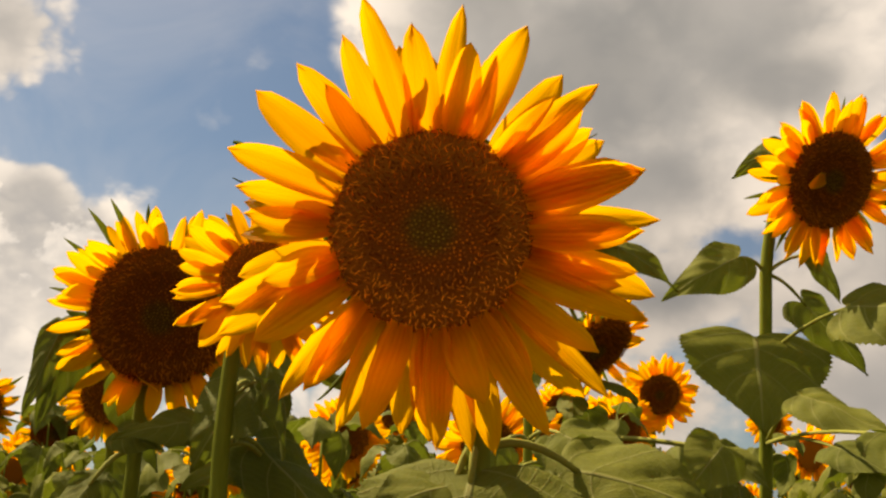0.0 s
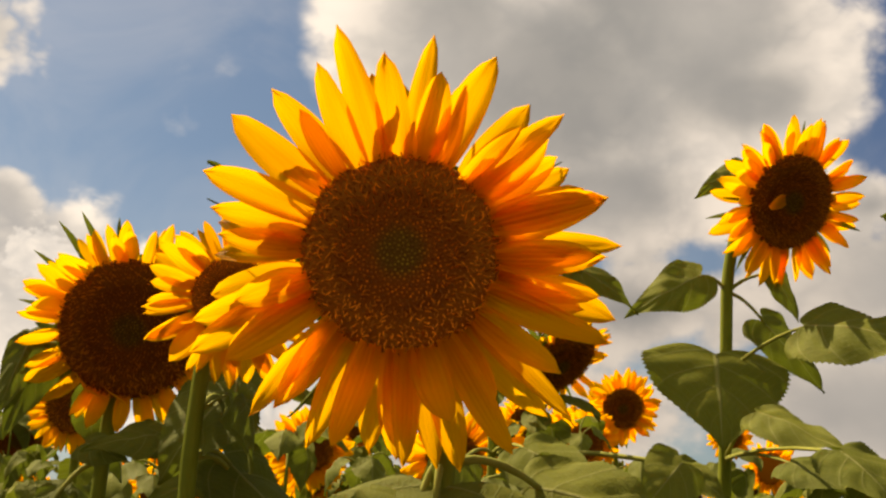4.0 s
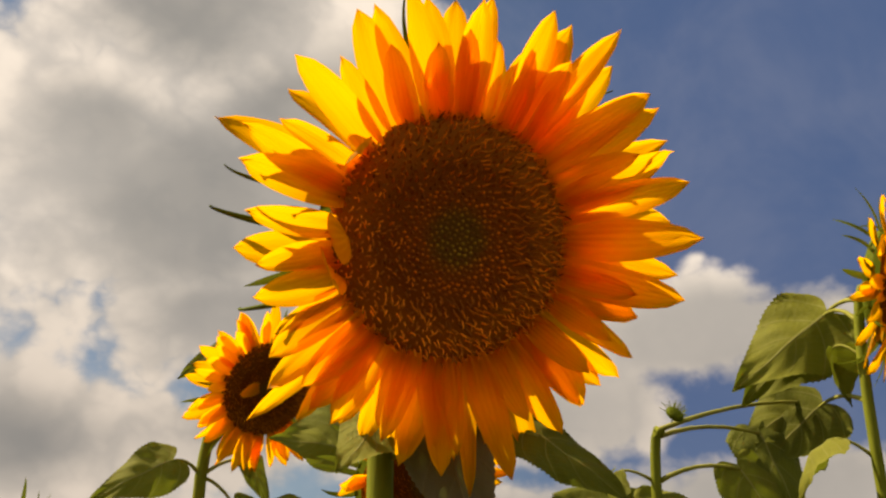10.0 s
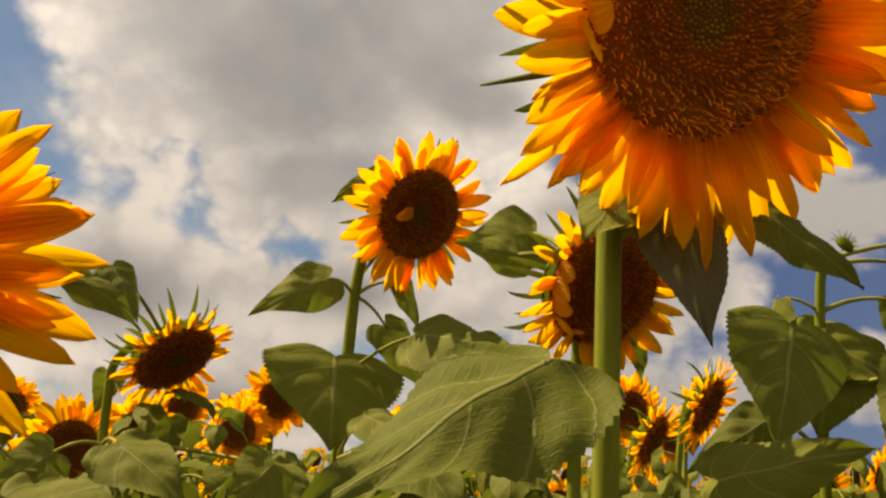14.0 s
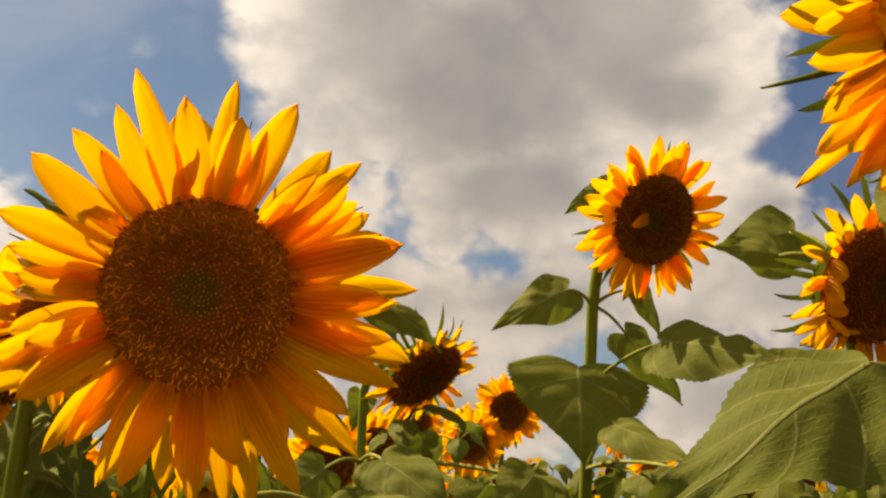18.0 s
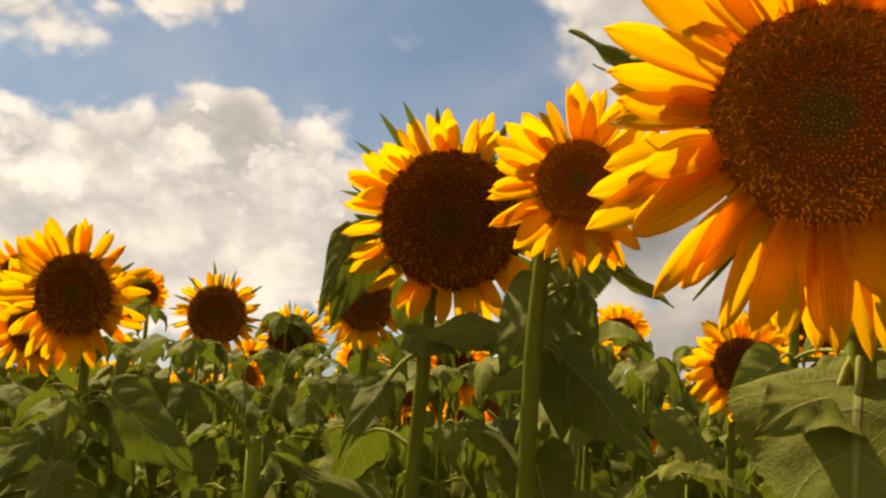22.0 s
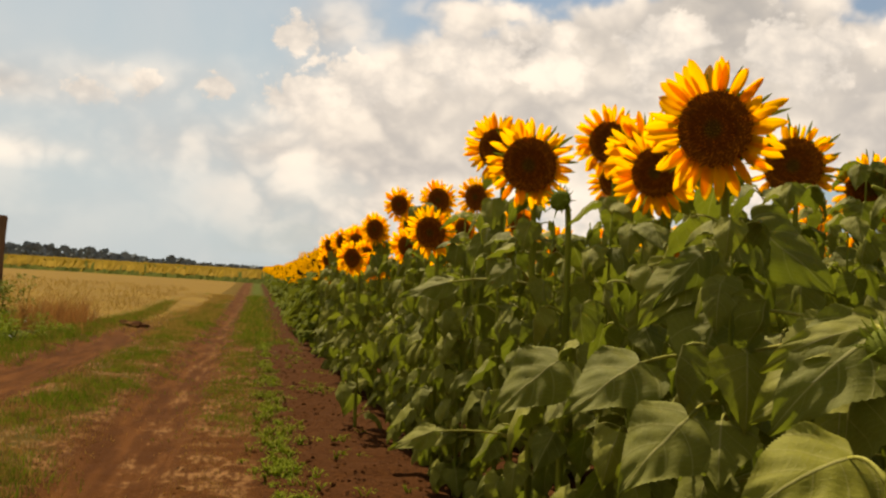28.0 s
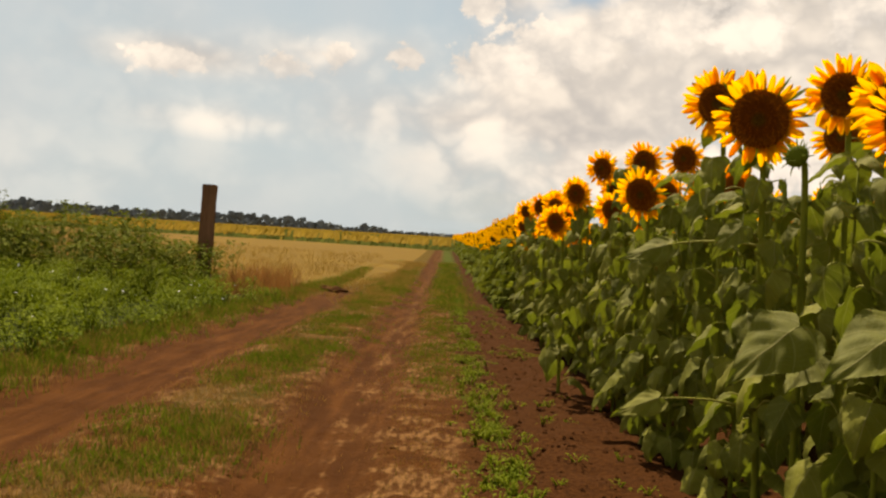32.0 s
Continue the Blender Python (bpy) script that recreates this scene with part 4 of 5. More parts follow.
part("petal", PETALS[1], PLANT_B, facing((-0.47, -0.88, -0.50), Vector((2.729, 0.663, 1.993)) - PLANT_B.matrix_basis.translation) @ pose(-0.035, 0.005, 0.030, 0, -10, 195) @ Matrix.Diagonal((0.062, 0.085, 0.062, 1)))

PLANT_L1, PLANT_M1 = EDGE_PLANTS[21], EDGE_PLANTS[22]
hero_leaf(PLANT_E, (1.413, -0.14, 1.411), (1.208, -0.031, 1.25), (-0.60, -0.26, 0.76), 0.62)
hero_leaf(PLANT_E, (1.539, -0.174, 1.601), (1.483, -0.150, 1.530), (-0.81, -0.25, 0.53), 0.95)
hero_leaf(PLANT_E, (1.579, -0.212, 1.595), (1.595, -0.249, 1.446), (-0.82, -0.21, 0.54), 0.62, dry=True)
hero_leaf(PLANT_E, (1.616, -0.296, 1.587), (1.653, -0.385, 1.512), (-0.83, -0.14, 0.55), 0.55)
hero_leaf(PLANT_B, (2.693, 0.844, 1.645), (2.606, 0.804, 1.418), (-0.71, -0.66, 0.40), 1.45)
hero_leaf(PLANT_B, (2.671, 0.864, 1.832), (2.528, 0.992, 1.723), (-0.73, -0.68, 0.37), 0.62)
hero_leaf(PLANT_B, (2.810, 0.778, 1.736), (2.906, 0.675, 1.566), (-0.74, -0.63, 0.39), 0.55)
hero_leaf(PLANT_B, (2.748, 0.778, 2.106), (2.657, 0.870, 2.034), (-0.77, -0.66, 0.32), 0.55)
hero_leaf(PLANT_B, (2.807, 0.743, 1.851), (2.832, 0.699, 1.727), (-0.75, -0.63, 0.37), 0.50)
hero_leaf(PLANT_H, (2.085, 0.142, 1.692), (2.013, 0.234, 1.694), (-0.78, -0.59, 0.35), 0.75)
hero_leaf(PLANT_H, (2.175, -0.010, 1.579), (2.188, -0.029, 1.494), (-0.78, -0.50, 0.39), 0.50)
hero_leaf(PLANT_A, (1.200, 0.387, 1.258), (1.110, 0.345, 1.105), (-0.72, -0.48, 0.50), 1.15)
hero_leaf(PLANT_A, (1.291, 0.348, 1.267), (1.336, 0.194, 1.228), (-0.62, -0.45, 0.65), 0.80)
hero_leaf(PLANT_A, (1.305, 0.311, 1.484), (1.348, 0.252, 1.440), (-0.69, -0.46, 0.55), 0.50)
hero_leaf(PLANT_A, (1.136, 0.584, 1.566), (1.095, 0.647, 1.600), (-0.55, -0.64, 0.53), 0.35)
hero_leaf(PLANT_C, (1.271, 1.257, 1.493), (1.219, 1.273, 1.334), (-0.43, -0.69, 0.58), 0.60)
hero_leaf(PLANT_C, (1.355, 1.071, 1.346), (1.251, 1.102, 1.318), (-0.49, -0.61, 0.62), 0.62)
hero_leaf(PLANT_D, (1.341, 0.898, 1.390), (1.233, 0.896, 1.280), (-0.54, -0.59, 0.60), 0.85)
hero_leaf(PLANT_D, (1.379, 0.839, 1.422), (1.432, 0.784, 1.370), (-0.58, -0.56, 0.59), 0.35)
hero_leaf(PLANT_D, (1.391, 0.950, 1.311), (1.508, 0.865, 1.170), (-0.53, -0.57, 0.63), 0.60)
hero_leaf(PLANT_J, (2.316, -0.239, 1.606), (2.235, -0.212, 1.405), (-0.76, -0.60, 0.35), 1.05)
hero_leaf(PLANT_J, (2.598, -0.268, 1.647), (2.497, -0.257, 1.451), (-0.80, -0.38, 0.39), 1.20)
hero_leaf(PLANT_J, (2.511, -0.482, 1.562), (2.419, -0.369, 1.341), (-0.79, -0.29, 0.41), 0.90)
hero_leaf(PLANT_J, (2.758, -0.441, 1.802), (2.729, -0.498, 1.604), (-0.82, -0.31, 0.37), 0.70)
hero_leaf(PLANT_L1, (1.248, 1.686, 0.980), (0.987, 1.636, 0.801), (-0.40, -0.62, 0.68), 0.95)
hero_leaf(PLANT_L1, (0.937, 2.099, 0.885), (0.758, 2.033, 0.755), (-0.26, -0.67, 0.70), 0.85)
hero_leaf(PLANT_L1, (0.988, 1.941, 0.786), (0.812, 1.875, 0.643), (-0.28, -0.64, 0.71), 0.90)
hero_leaf(PLANT_L1, (1.109, 2.086, 1.005), (1.037, 2.002, 0.837), (-0.31, -0.67, 0.67), 1.10)
hero_leaf(PLANT_L1, (1.069, 2.171, 1.094), (0.932, 2.149, 0.967), (-0.30, -0.69, 0.66), 0.75)
hero_leaf(PLANT_L1, (1.253, 2.237, 1.214), (1.436, 2.159, 1.049), (-0.34, -0.69, 0.64), 0.80)
hero_leaf(PLANT_P, (1.023, 1.396, 0.805), (0.784, 1.318, 0.741), (-0.37, -0.59, 0.72), 0.80)
hero_leaf(PLANT_M1, (0.993, 2.904, 0.821), (0.775, 2.846, 0.654), (-0.21, -0.69, 0.70), 0.80)
hero_leaf(PLANT_M1, (0.716, 3.368, 0.534), (0.566, 3.346, 0.458), (-0.12, -0.68, 0.73), 0.60)
hero_leaf(PLANT_M1, (0.867, 4.038, 1.033), (0.661, 4.026, 0.945), (-0.14, -0.73, 0.67), 0.55)
hero_leaf(PLANT_M1, (0.958, 3.410, 1.101), (0.849, 3.382, 0.998), (-0.18, -0.73, 0.66), 0.70)
hero_leaf(PLANT_L1, (1.187, 1.602, 0.991), (0.956, 1.575, 0.834), (-0.36, -0.63, 0.69), 0.80)
hero_leaf(PLANT_L1, (1.044, 2.366, 1.108), (1.115, 2.250, 0.976), (-0.24, -0.71, 0.66), 0.70)
hero_leaf(PLANT_I, (2.706, -0.603, 2.010), (2.640, -0.420, 1.840), (-0.80, -0.25, 0.40), 0.80)
hero_leaf(PLANT_J, (2.830, -0.541, 1.868), (2.740, -0.400, 1.770), (-0.80, -0.32, 0.40), 0.80)
hero_leaf(PLANT_I, (2.764, -0.593, 2.015), (2.720, -0.426, 1.828), (-0.84, -0.28, 0.34), 0.75)
hero_leaf(PLANT_I, (2.816, -0.569, 1.855), (2.758, -0.428, 1.729), (-0.82, -0.29, 0.38), 0.85)
hero_leaf(PLANT_J, (2.693, -0.398, 1.725), (2.720, -0.475, 1.573), (-0.80, -0.35, 0.40), 0.75)
hero_leaf(PLANT_J, (2.557, -0.227, 1.630), (2.586, -0.397, 1.558), (-0.78, -0.43, 0.41), 0.90)
hero_leaf(PLANT_J, (2.113, -0.155, 1.347), (2.200, -0.370, 1.401), (-0.75, -0.44, 0.45), 0.55)
hero_leaf(PLANT_J, (2.436, -0.189, 1.473), (2.344, -0.053, 1.372), (-0.78, -0.40, 0.42), 0.55)
hero_leaf(PLANT_G, (2.134, 0.981, 1.389), (2.138, 0.796, 1.286), (-0.57, -0.81, 0.44), 0.80)
hero_leaf(PLANT_G, (2.089, 1.089, 1.368), (1.980, 1.130, 1.283), (-0.54, -0.84, 0.45), 0.80)
hero_leaf(PLANT_G, (2.270, 0.710, 1.365), (2.167, 0.742, 1.274), (-0.63, -0.72, 0.45), 0.90)
hero_leaf(PLANT_G, (2.312, 0.744, 1.364), (2.326, 0.637, 1.293), (-0.63, -0.72, 0.45), 0.70)
hero_leaf(PLANT_G, (2.047, 0.963, 1.717), (2.059, 0.888, 1.601), (-0.60, -0.86, 0.37), 0.60)
hero_leaf(PLANT_H, (2.141, 0.143, 1.747), (2.054, 0.238, 1.697), (-0.79, -0.59, 0.35), 0.95)
hero_leaf(PLANT_B, (2.607, 0.71, 1.496), (2.555, 0.486, 1.393), (-0.70, -0.72, 0.38), 0.45)
hero_leaf(PLANT_B, (2.303, 0.424, 1.383), (2.245, 0.299, 1.28), (-0.70, -0.72, 0.38), 0.80)
hero_leaf(PLANT_B, (2.502, 0.599, 1.379), (2.449, 0.472, 1.317), (-0.70, -0.72, 0.38), 0.75)
hero_leaf(PLANT_B, (2.640, 0.610, 1.680), (2.600, 0.310, 1.610), (-0.74, -0.50, 0.42), 0.60)
hero_leaf(PLANT_C, (1.351, 1.107, 1.345), (1.465, 1.033, 1.333), (-0.53, -0.59, 0.61), 0.60)
hero_leaf(PLANT_C, (1.283, 1.140, 1.330), (1.320, 1.071, 1.304), (-0.49, -0.61, 0.62), 0.80)
hero_leaf(PLANT_C, (1.288, 1.202, 1.260), (1.203, 1.199, 1.153), (-0.47, -0.61, 0.64), 0.50)
hero_leaf(PLANT_C, (1.261, 1.126, 1.079), (1.096, 1.195, 1.141), (-0.45, -0.57, 0.69), 0.45)
hero_leaf(PLANT_C, (1.152, 1.011, 1.075), (0.960, 0.998, 1.000), (-0.45, -0.57, 0.69), 0.55)
hero_leaf(PLANT_C, (1.158, 1.008, 1.079), (1.187, 0.947, 1.010), (-0.45, -0.57, 0.69), 0.60)
hero_leaf(PLANT_C, (1.237, 1.253, 1.487), (1.203, 1.264, 1.346), (-0.47, -0.67, 0.58), 0.45)
hero_leaf(PLANT_P, (1.192, 1.611, 1.006), (0.981, 1.662, 0.933), (-0.33, -0.63, 0.70), 0.50)
hero_leaf(PLANT_P, (1.274, 1.626, 1.026), (1.189, 1.567, 0.929), (-0.36, -0.63, 0.69), 0.80)
hero_leaf(PLANT_L1, (1.092, 2.140, 1.137), (0.977, 2.154, 1.000), (-0.25, -0.70, 0.67), 0.50)
hero_leaf(PLANT_A, (1.203, 0.404, 1.248), (1.077, 0.395, 1.230), (-0.56, -0.50, 0.66), 0.80)
hero_leaf(PLANT_D, (1.321, 1.028, 1.202), (1.382, 0.984, 1.153), (-0.52, -0.56, 0.65), 0.50)
hero_leaf(PLANT_D, (1.377, 0.917, 1.436), (1.340, 0.892, 1.331), (-0.60, -0.55, 0.58), 1.00)
hero_leaf(PLANT_D, (1.412, 0.973, 1.304), (1.295, 0.980, 1.240), (-0.57, -0.53, 0.62), 0.80)
hero_leaf(PLANT_D, (1.422, 0.969, 1.297), (1.403, 0.936, 1.188), (-0.57, -0.53, 0.63), 0.70)



def broken_stalk(base, top, seed):
    """A plant whose head has broken off: a thick stalk with a ragged end, a bent leaf stalk beside it and a few leaves."""
    r = random.Random(seed)
    o = Vector((base[0], base[1], slope(base[1], base[0])))
    PLACES.append((base[0], base[1]))
    root = thing("sunflower", "pale green sunflower stalk broken off without its head", "sunflower", Matrix.Translation(o), "sunflowers at the field edge")
    t = Vector(top) - o
    path = bezier((0, 0, -0.06), (t.x * 0.3, t.y * 0.3, t.z * 0.5), t, 12)
    STEMS[root.name] = path
    vs, fs = tube(path, [0.0145 * (1.1 - 0.25 * i / 12) for i in range(13)], 16, 0.06)
    for v in vs[-16:]:
        v.z += r.uniform(-0.008, 0.006)
    part("stem", mesh_of("stem", vs, fs, STEM), root)
    bent = bezier(t - Vector((0, 0, 0.03)), t + Vector((-0.03, 0.01, 0.06)), t + Vector((-0.115, 0.03, 0.085)), 8)
    vs, fs = tube(bent, [0.007 - 0.0004 * i for i in range(9)], 9)
    part("stalk", mesh_of("stalk", vs, fs, STEM), root)
    for q in range(8):
        z = 0.15 + (t.z - 0.3) * q / 7
        leaf_at(root, min(path, key=lambda p: abs(p.z - z)), q * 137.5 + 60, r.uniform(-20, 5), r.uniform(0.16, 0.22), None, r.uniform(-20, 20), r)
    return root


broken_stalk((1.30, 1.56), (1.250, 1.530, 1.160), 51)

# ---- the rest of the field ----


def field_plant(seed, tall, with_head, joined=False, leaf_size=(0.16, 0.23)):
    """One plant of the field at the origin, to be copied."""
    r = random.Random(seed)
    root = thing("sunflower", "yellow sunflower with drooping green leaves in the field" if with_head else "green sunflower plant without an open flower", "sunflower", Matrix.Identity(4), "sunflowers of the field")
    lean = Vector((r.uniform(-.04, .04), r.uniform(-.04, .04), 0))
    f = Vector(FACE).normalized()
    top = Vector((0, 0, tall)) + lean
    if with_head:
        path = bezier((0, 0, -0.06), lean * 0.3 + Vector((0, 0, tall * 0.5)), top - Vector((0, 0, 0.12)), 6)[:-1] + bezier(top - Vector((0, 0, 0.12)), top + Vector((0, 0, 0.06)), top + f * 0.10, 5)
    else:
        path = bezier((0, 0, -0.06), lean * 0.3 + Vector((0, 0, tall * 0.5)), top, 9)
    pieces = [tube(path, [(0.011 - 0.0035 * i / len(path)) if with_head else 0.0095 * (1 - 0.72 * (i / (len(path) - 1)) ** 1.5) for i in range(len(path))], 7)]
    count = 16 if with_head else 17 if joined else 31
    for q in range(count):
        z = 0.10 + (tall - 0.22) * (max(0, q + r.uniform(-.3, .3))) / (count - 1)
        az = q * 137.5 + r.uniform(-30, 30)
        s = min(path, key=lambda p: abs(p.z - z))
        leaf_at(root, s, az, r.uniform(-18, 14), r.uniform(*leaf_size), None, r.uniform(-22, 22), r)
    if not with_head:
        for q in range(7):
            leaf_at(root, path[-1 - q % 2], q * 137 + r.uniform(-30, 30), r.uniform(-10, 40), r.uniform(0.09, 0.14), None, 0, r)
    if not joined:
        for q in range(9):
            z = r.uniform(0.06, 0.42)
            leaf_at(root, min(path, key=lambda p: abs(p.z - z)), q * 137.5 + 20, r.uniform(-12, 10), r.uniform(0.11, 0.17), None, r.uniform(-25, 25), r)
    if joined:
        lv, lf, lu, li = [], [], [], []
        for ob in list(root.children):
            vs, fs, uv, ix = LEAF_DATA[ob.data.name]
            o = len(lv)
            lv += [ob.matrix_basis @ Vector(v) for v in vs]
            lf += [tuple(i + o for i in f) for f in fs]
            lu += uv
            li += ix
            bpy.data.objects.remove(ob)
        tagged(part("foliage", mesh_of("foliage", lv, lf, [LEAF, STALK], lu, index=li), root), kind="stuff")
    vs, fs = join(*pieces)
    part("stem", mesh_of("stem", vs, fs, STEM), root)
    if with_head:
        m = facing((FACE[0] + r.uniform(-.2, .2), FACE[1] + r.uniform(-.2, .2), FACE[2] + r.uniform(-.2, .15)), top + f * 0.13, r.uniform(0, 6))
        part("calyx", CALYX, root, m @ Matrix.Translation((0, 0, -0.012)) @ Matrix.Scale(0.08, 4))
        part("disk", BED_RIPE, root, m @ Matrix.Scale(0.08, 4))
        part("petals", COROLLAS[seed % 4], root, m)
    return root


HEADED = [field_plant(70 + n, 1.22 + 0.06 * (n % 4), True) for n in range(5)]
HEADED_IN = [field_plant(90 + n, 1.22 + 0.06 * (n % 4), True, True) for n in range(5)]
BARE = [field_plant(80 + n, 1.22 + 0.08 * (n % 3), False, False, (0.12, 0.185)) for n in range(5)]
BARE_IN = [field_plant(100 + n, 1.22 + 0.08 * (n % 3), False, True, (0.16, 0.24)) for n in range(5)]
rng = random.Random(5)
used, deep_in = {}, []
for row in range(0, 9):
    x0 = 1.15 + 0.70 * row
    y = (-2.6 if row < 2 else -4.4) + rng.uniform(0, 0.2)
    while y < (15 if row < 2 else 10 if row < 4 else 8):
        y += rng.uniform(0.26, 0.40) if row < 2 else rng.uniform(0.20, 0.31)
        x = x0 + rng.uniform(-0.08, 0.08)
        gap = math.hypot(x - 0.45, y + 0.2)
        if gap < 0.62 or x < 1.5 and 0.5 < y < 1.7 or any((x - a) ** 2 + (y - b) ** 2 < 0.03 for a, b in PLACES):
            continue
        edge = row == 0 and y < 7
        if row > 4 and gap > 5 and rng.random() < 0.4:
            continue
        near = gap < 5.0 or edge or x < 3.2 and y < 6
        inside = row > 1 and gap > 1.9
        src = rng.choice((BARE_IN if inside else BARE) if near or rng.random() < 0.5 else (HEADED_IN if inside else HEADED))
        s = rng.uniform(0.92, 1.08)
        if near:
            s *= 0.70 if gap < 1.2 else 0.92 if gap < 2.0 else (0.98 if y < 2.4 else 1.08 if y < 3.6 else 1.16) if row > 1 else 1.05 if row else 0.96 if y < 2.3 else 1.05
        m = Matrix.Translation((x, y, slope(y, x))) @ Matrix.Rotation(rng.uniform(0, 6.3) if src in BARE or src in BARE_IN else rng.uniform(-0.35, 0.35), 4, "Z")
        if inside and gap > 4.9:
            deep_in.append((src, m @ Matrix.Scale(s, 4)))
            PLACES.append((x, y))
            continue
        if src not in used:
            used[src] = 1
            src.matrix_basis = m
            src.scale = (s, s, s)
        else:
            o = copy_thing(src, m)
            o.scale = (s, s, s)
        PLACES.append((x, y))

# the plants deeper inside, joined
bm = bmesh.new()
slots = [LEAF, STALK, SEPAL, DISK_RIPE, PETAL, STEM]
for src, m in deep_in:
    for ob in src.children:
        me = ob.data.copy()
        me.transform(m @ ob.matrix_basis)
        if ob.data.materials[0] is not LEAF:
            me.polygons.foreach_set("material_index", np.full(len(me.polygons), [q.name for q in slots].index(ob.data.materials[0].name), dtype=np.int32))
        bm.from_mesh(me)
        bpy.data.meshes.remove(me)
me = bpy.data.meshes.new("inner_sunflowers")
bm.to_mesh(me)
bm.free()
for mat in slots:
    me.materials.append(mat)
tagged(new("inner_sunflowers", me), "dense green sunflower plants with yellow heads deep in the field", "sunflower field", kind="stuff")
for src in HEADED_IN + BARE_IN + HEADED + BARE:
    if src not in used:
        for ob in list(src.children):
            bpy.data.objects.remove(ob)
        bpy.data.objects.remove(src)


# far plants, joined
def far_plants():
    r = random.Random(9)
    vs, fs, ix = [], [], []

    def add(v, f, i):
        o = len(vs)
        vs.extend(v)
        fs.extend([tuple(q + o for q in p) for p in f])
        ix.extend([i] * len(f))

    f = Vector(FACE).normalized()
    spots = []
    for row in range(60):
        x = 1.15 + 0.70 * row
        y = 15.0 if row < 2 else 10.0 if row < 4 else 8.0 if row < 9 else -8.0
        end = 130 if row < 3 else 60 if row < 10 else 36
        while y < end:
            y += r.uniform(0.28, 0.42) * (1 if y < 30 else 1.8)
            if row > 9 and r.random() < 0.45:
                continue
            spots.append((x + r.uniform(-.1, .1), y))
    for x, y in spots:
        g = slope(y, x)
        tall = r.uniform(1.15, 1.5)
        far = y > 35 or x > 14
        leaves = 4 if far else 9
        for q in range(leaves):
            z = g + 0.15 + (tall - 0.25) * q / leaves
            az = r.uniform(0, 6.28)
            ca, sa = math.cos(az), math.sin(az)
            L, w = r.uniform(0.2, 0.3), r.uniform(0.09, 0.13)
            if far:
                w *= 1.7
            b = Vector((x + ca * 0.08, y + sa * 0.08, z))
            d1, sd_ = Vector((ca, sa, -0.3)), Vector((-sa, ca, 0))
            d2 = Vector((ca * 0.7, sa * 0.7, -0.9))
            p0, p1, p2 = b, b + d1 * L * 0.45, b + d1 * L * 0.45 + d2 * L * 0.5
            add([p0, p1 + sd_ * w + Vector((0, 0, .02)), p1 - Vector((0, 0, .01)), p1 - sd_ * w + Vector((0, 0, .02)), p2], [(0, 1, 2), (0, 2, 3), (1, 4, 2), (2, 4, 3)], 0)
        if y < 14 and r.random() < .7:
            continue
        v, q = tube([(x, y, g), (x, y, g + tall * .6), (x, y, g + tall), (x + f.x * .1, y + f.y * .1, g + tall + .02)], [.012, .011, .009, .008], 4)
        add(v, q, 1)
        m = facing((f.x + r.uniform(-.25, .25), f.y + r.uniform(-.25, .25), f.z + r.uniform(-.3, .2)), (x + f.x * .13, y + f.y * .13, g + tall))
        R0, R1 = r.uniform(.065, .085), r.uniform(.15, .185)
        k2 = 10
        add([m @ Vector((R0 * math.cos(6.283 * j / k2), R0 * math.sin(6.283 * j / k2), .004)) for j in range(k2)] + [m @ Vector((0, 0, .025))], [(j, (j + 1) % k2, k2) for j in range(k2)], 2)
        n = 13 if far else 22
        for j in range(n):
            a, w = 6.283 * (j + r.uniform(-.2, .2)) / n, 8.0 / n
            rr2 = R1 * r.uniform(.85, 1.1)
            lift = r.uniform(-.02, .05)
            add([m @ Vector((R0 * .9 * math.cos(a), R0 * .9 * math.sin(a), 0)), m @ Vector(((R0 + R1) / 2 * math.cos(a - w / 2), (R0 + R1) / 2 * math.sin(a - w / 2), lift / 2)), m @ Vector((rr2 * math.cos(a), rr2 * math.sin(a), lift)), m @ Vector(((R0 + R1) / 2 * math.cos(a + w / 2), (R0 + R1) / 2 * math.sin(a + w / 2), lift / 2))], [(0, 1, 2, 3)], 3)
    ob = new("far_sunflowers", mesh_of("far_sunflowers", vs, fs, [FARGREEN, STEM, FARDISK, FARPETAL], index=ix))
    tagged(ob, "dense rows of sunflowers running to the horizon", "sunflower field", kind="stuff")


FARDISK = plain_material("far_disk", (0.05, 0.022, 0.006), (0.09, 0.04, 0.01), 20, 0.8)
FARPETAL = plain_material("far_petal", (0.62, 0.27, 0.004), (0.66, 0.33, 0.006), 10, 0.6, 0.2, 0.001, 0.45)
far_plants()

# ---- verge, weeds, post, distance ----


def blades(name, label, category, spots, mats, seed):
    """Tufts of narrow blades: spots of x, y, height, material, how many."""
    r = random.Random(seed)
    vs, fs, ix = [], [], []
    for x, y, h, mat, count in spots:
        for _ in range(count):
            a, q = r.uniform(0, 6.28), r.uniform(0, 6.28)
            bx, by = x + r.gauss(0, .08), y + r.gauss(0, .08)
            hh, w = h * r.uniform(.4, 1.25), r.uniform(.0010, .0024) * (1 + max(0, y) * .07)
            lx, ly = math.cos(a) * hh * .5, math.sin(a) * hh * .5
            wx, wy = math.cos(q) * w, math.sin(q) * w
            g = height(bx, by) - .01
            o = len(vs)
            vs += [(bx - wx, by - wy, g), (bx + wx, by + wy, g), (bx + lx * .35 + wx * .7, by + ly * .35 + wy * .7, g + hh * .65), (bx + lx * .35 - wx * .7, by + ly * .35 - wy * .7, g + hh * .65), (bx + lx, by + ly, g + hh)]
            fs += [(o, o + 1, o + 2, o + 3), (o + 3, o + 2, o + 4)]
            ix += [mat, mat]
    return tagged(new(name, mesh_of(name, vs, fs, mats, index=ix)), label, category, kind="stuff")


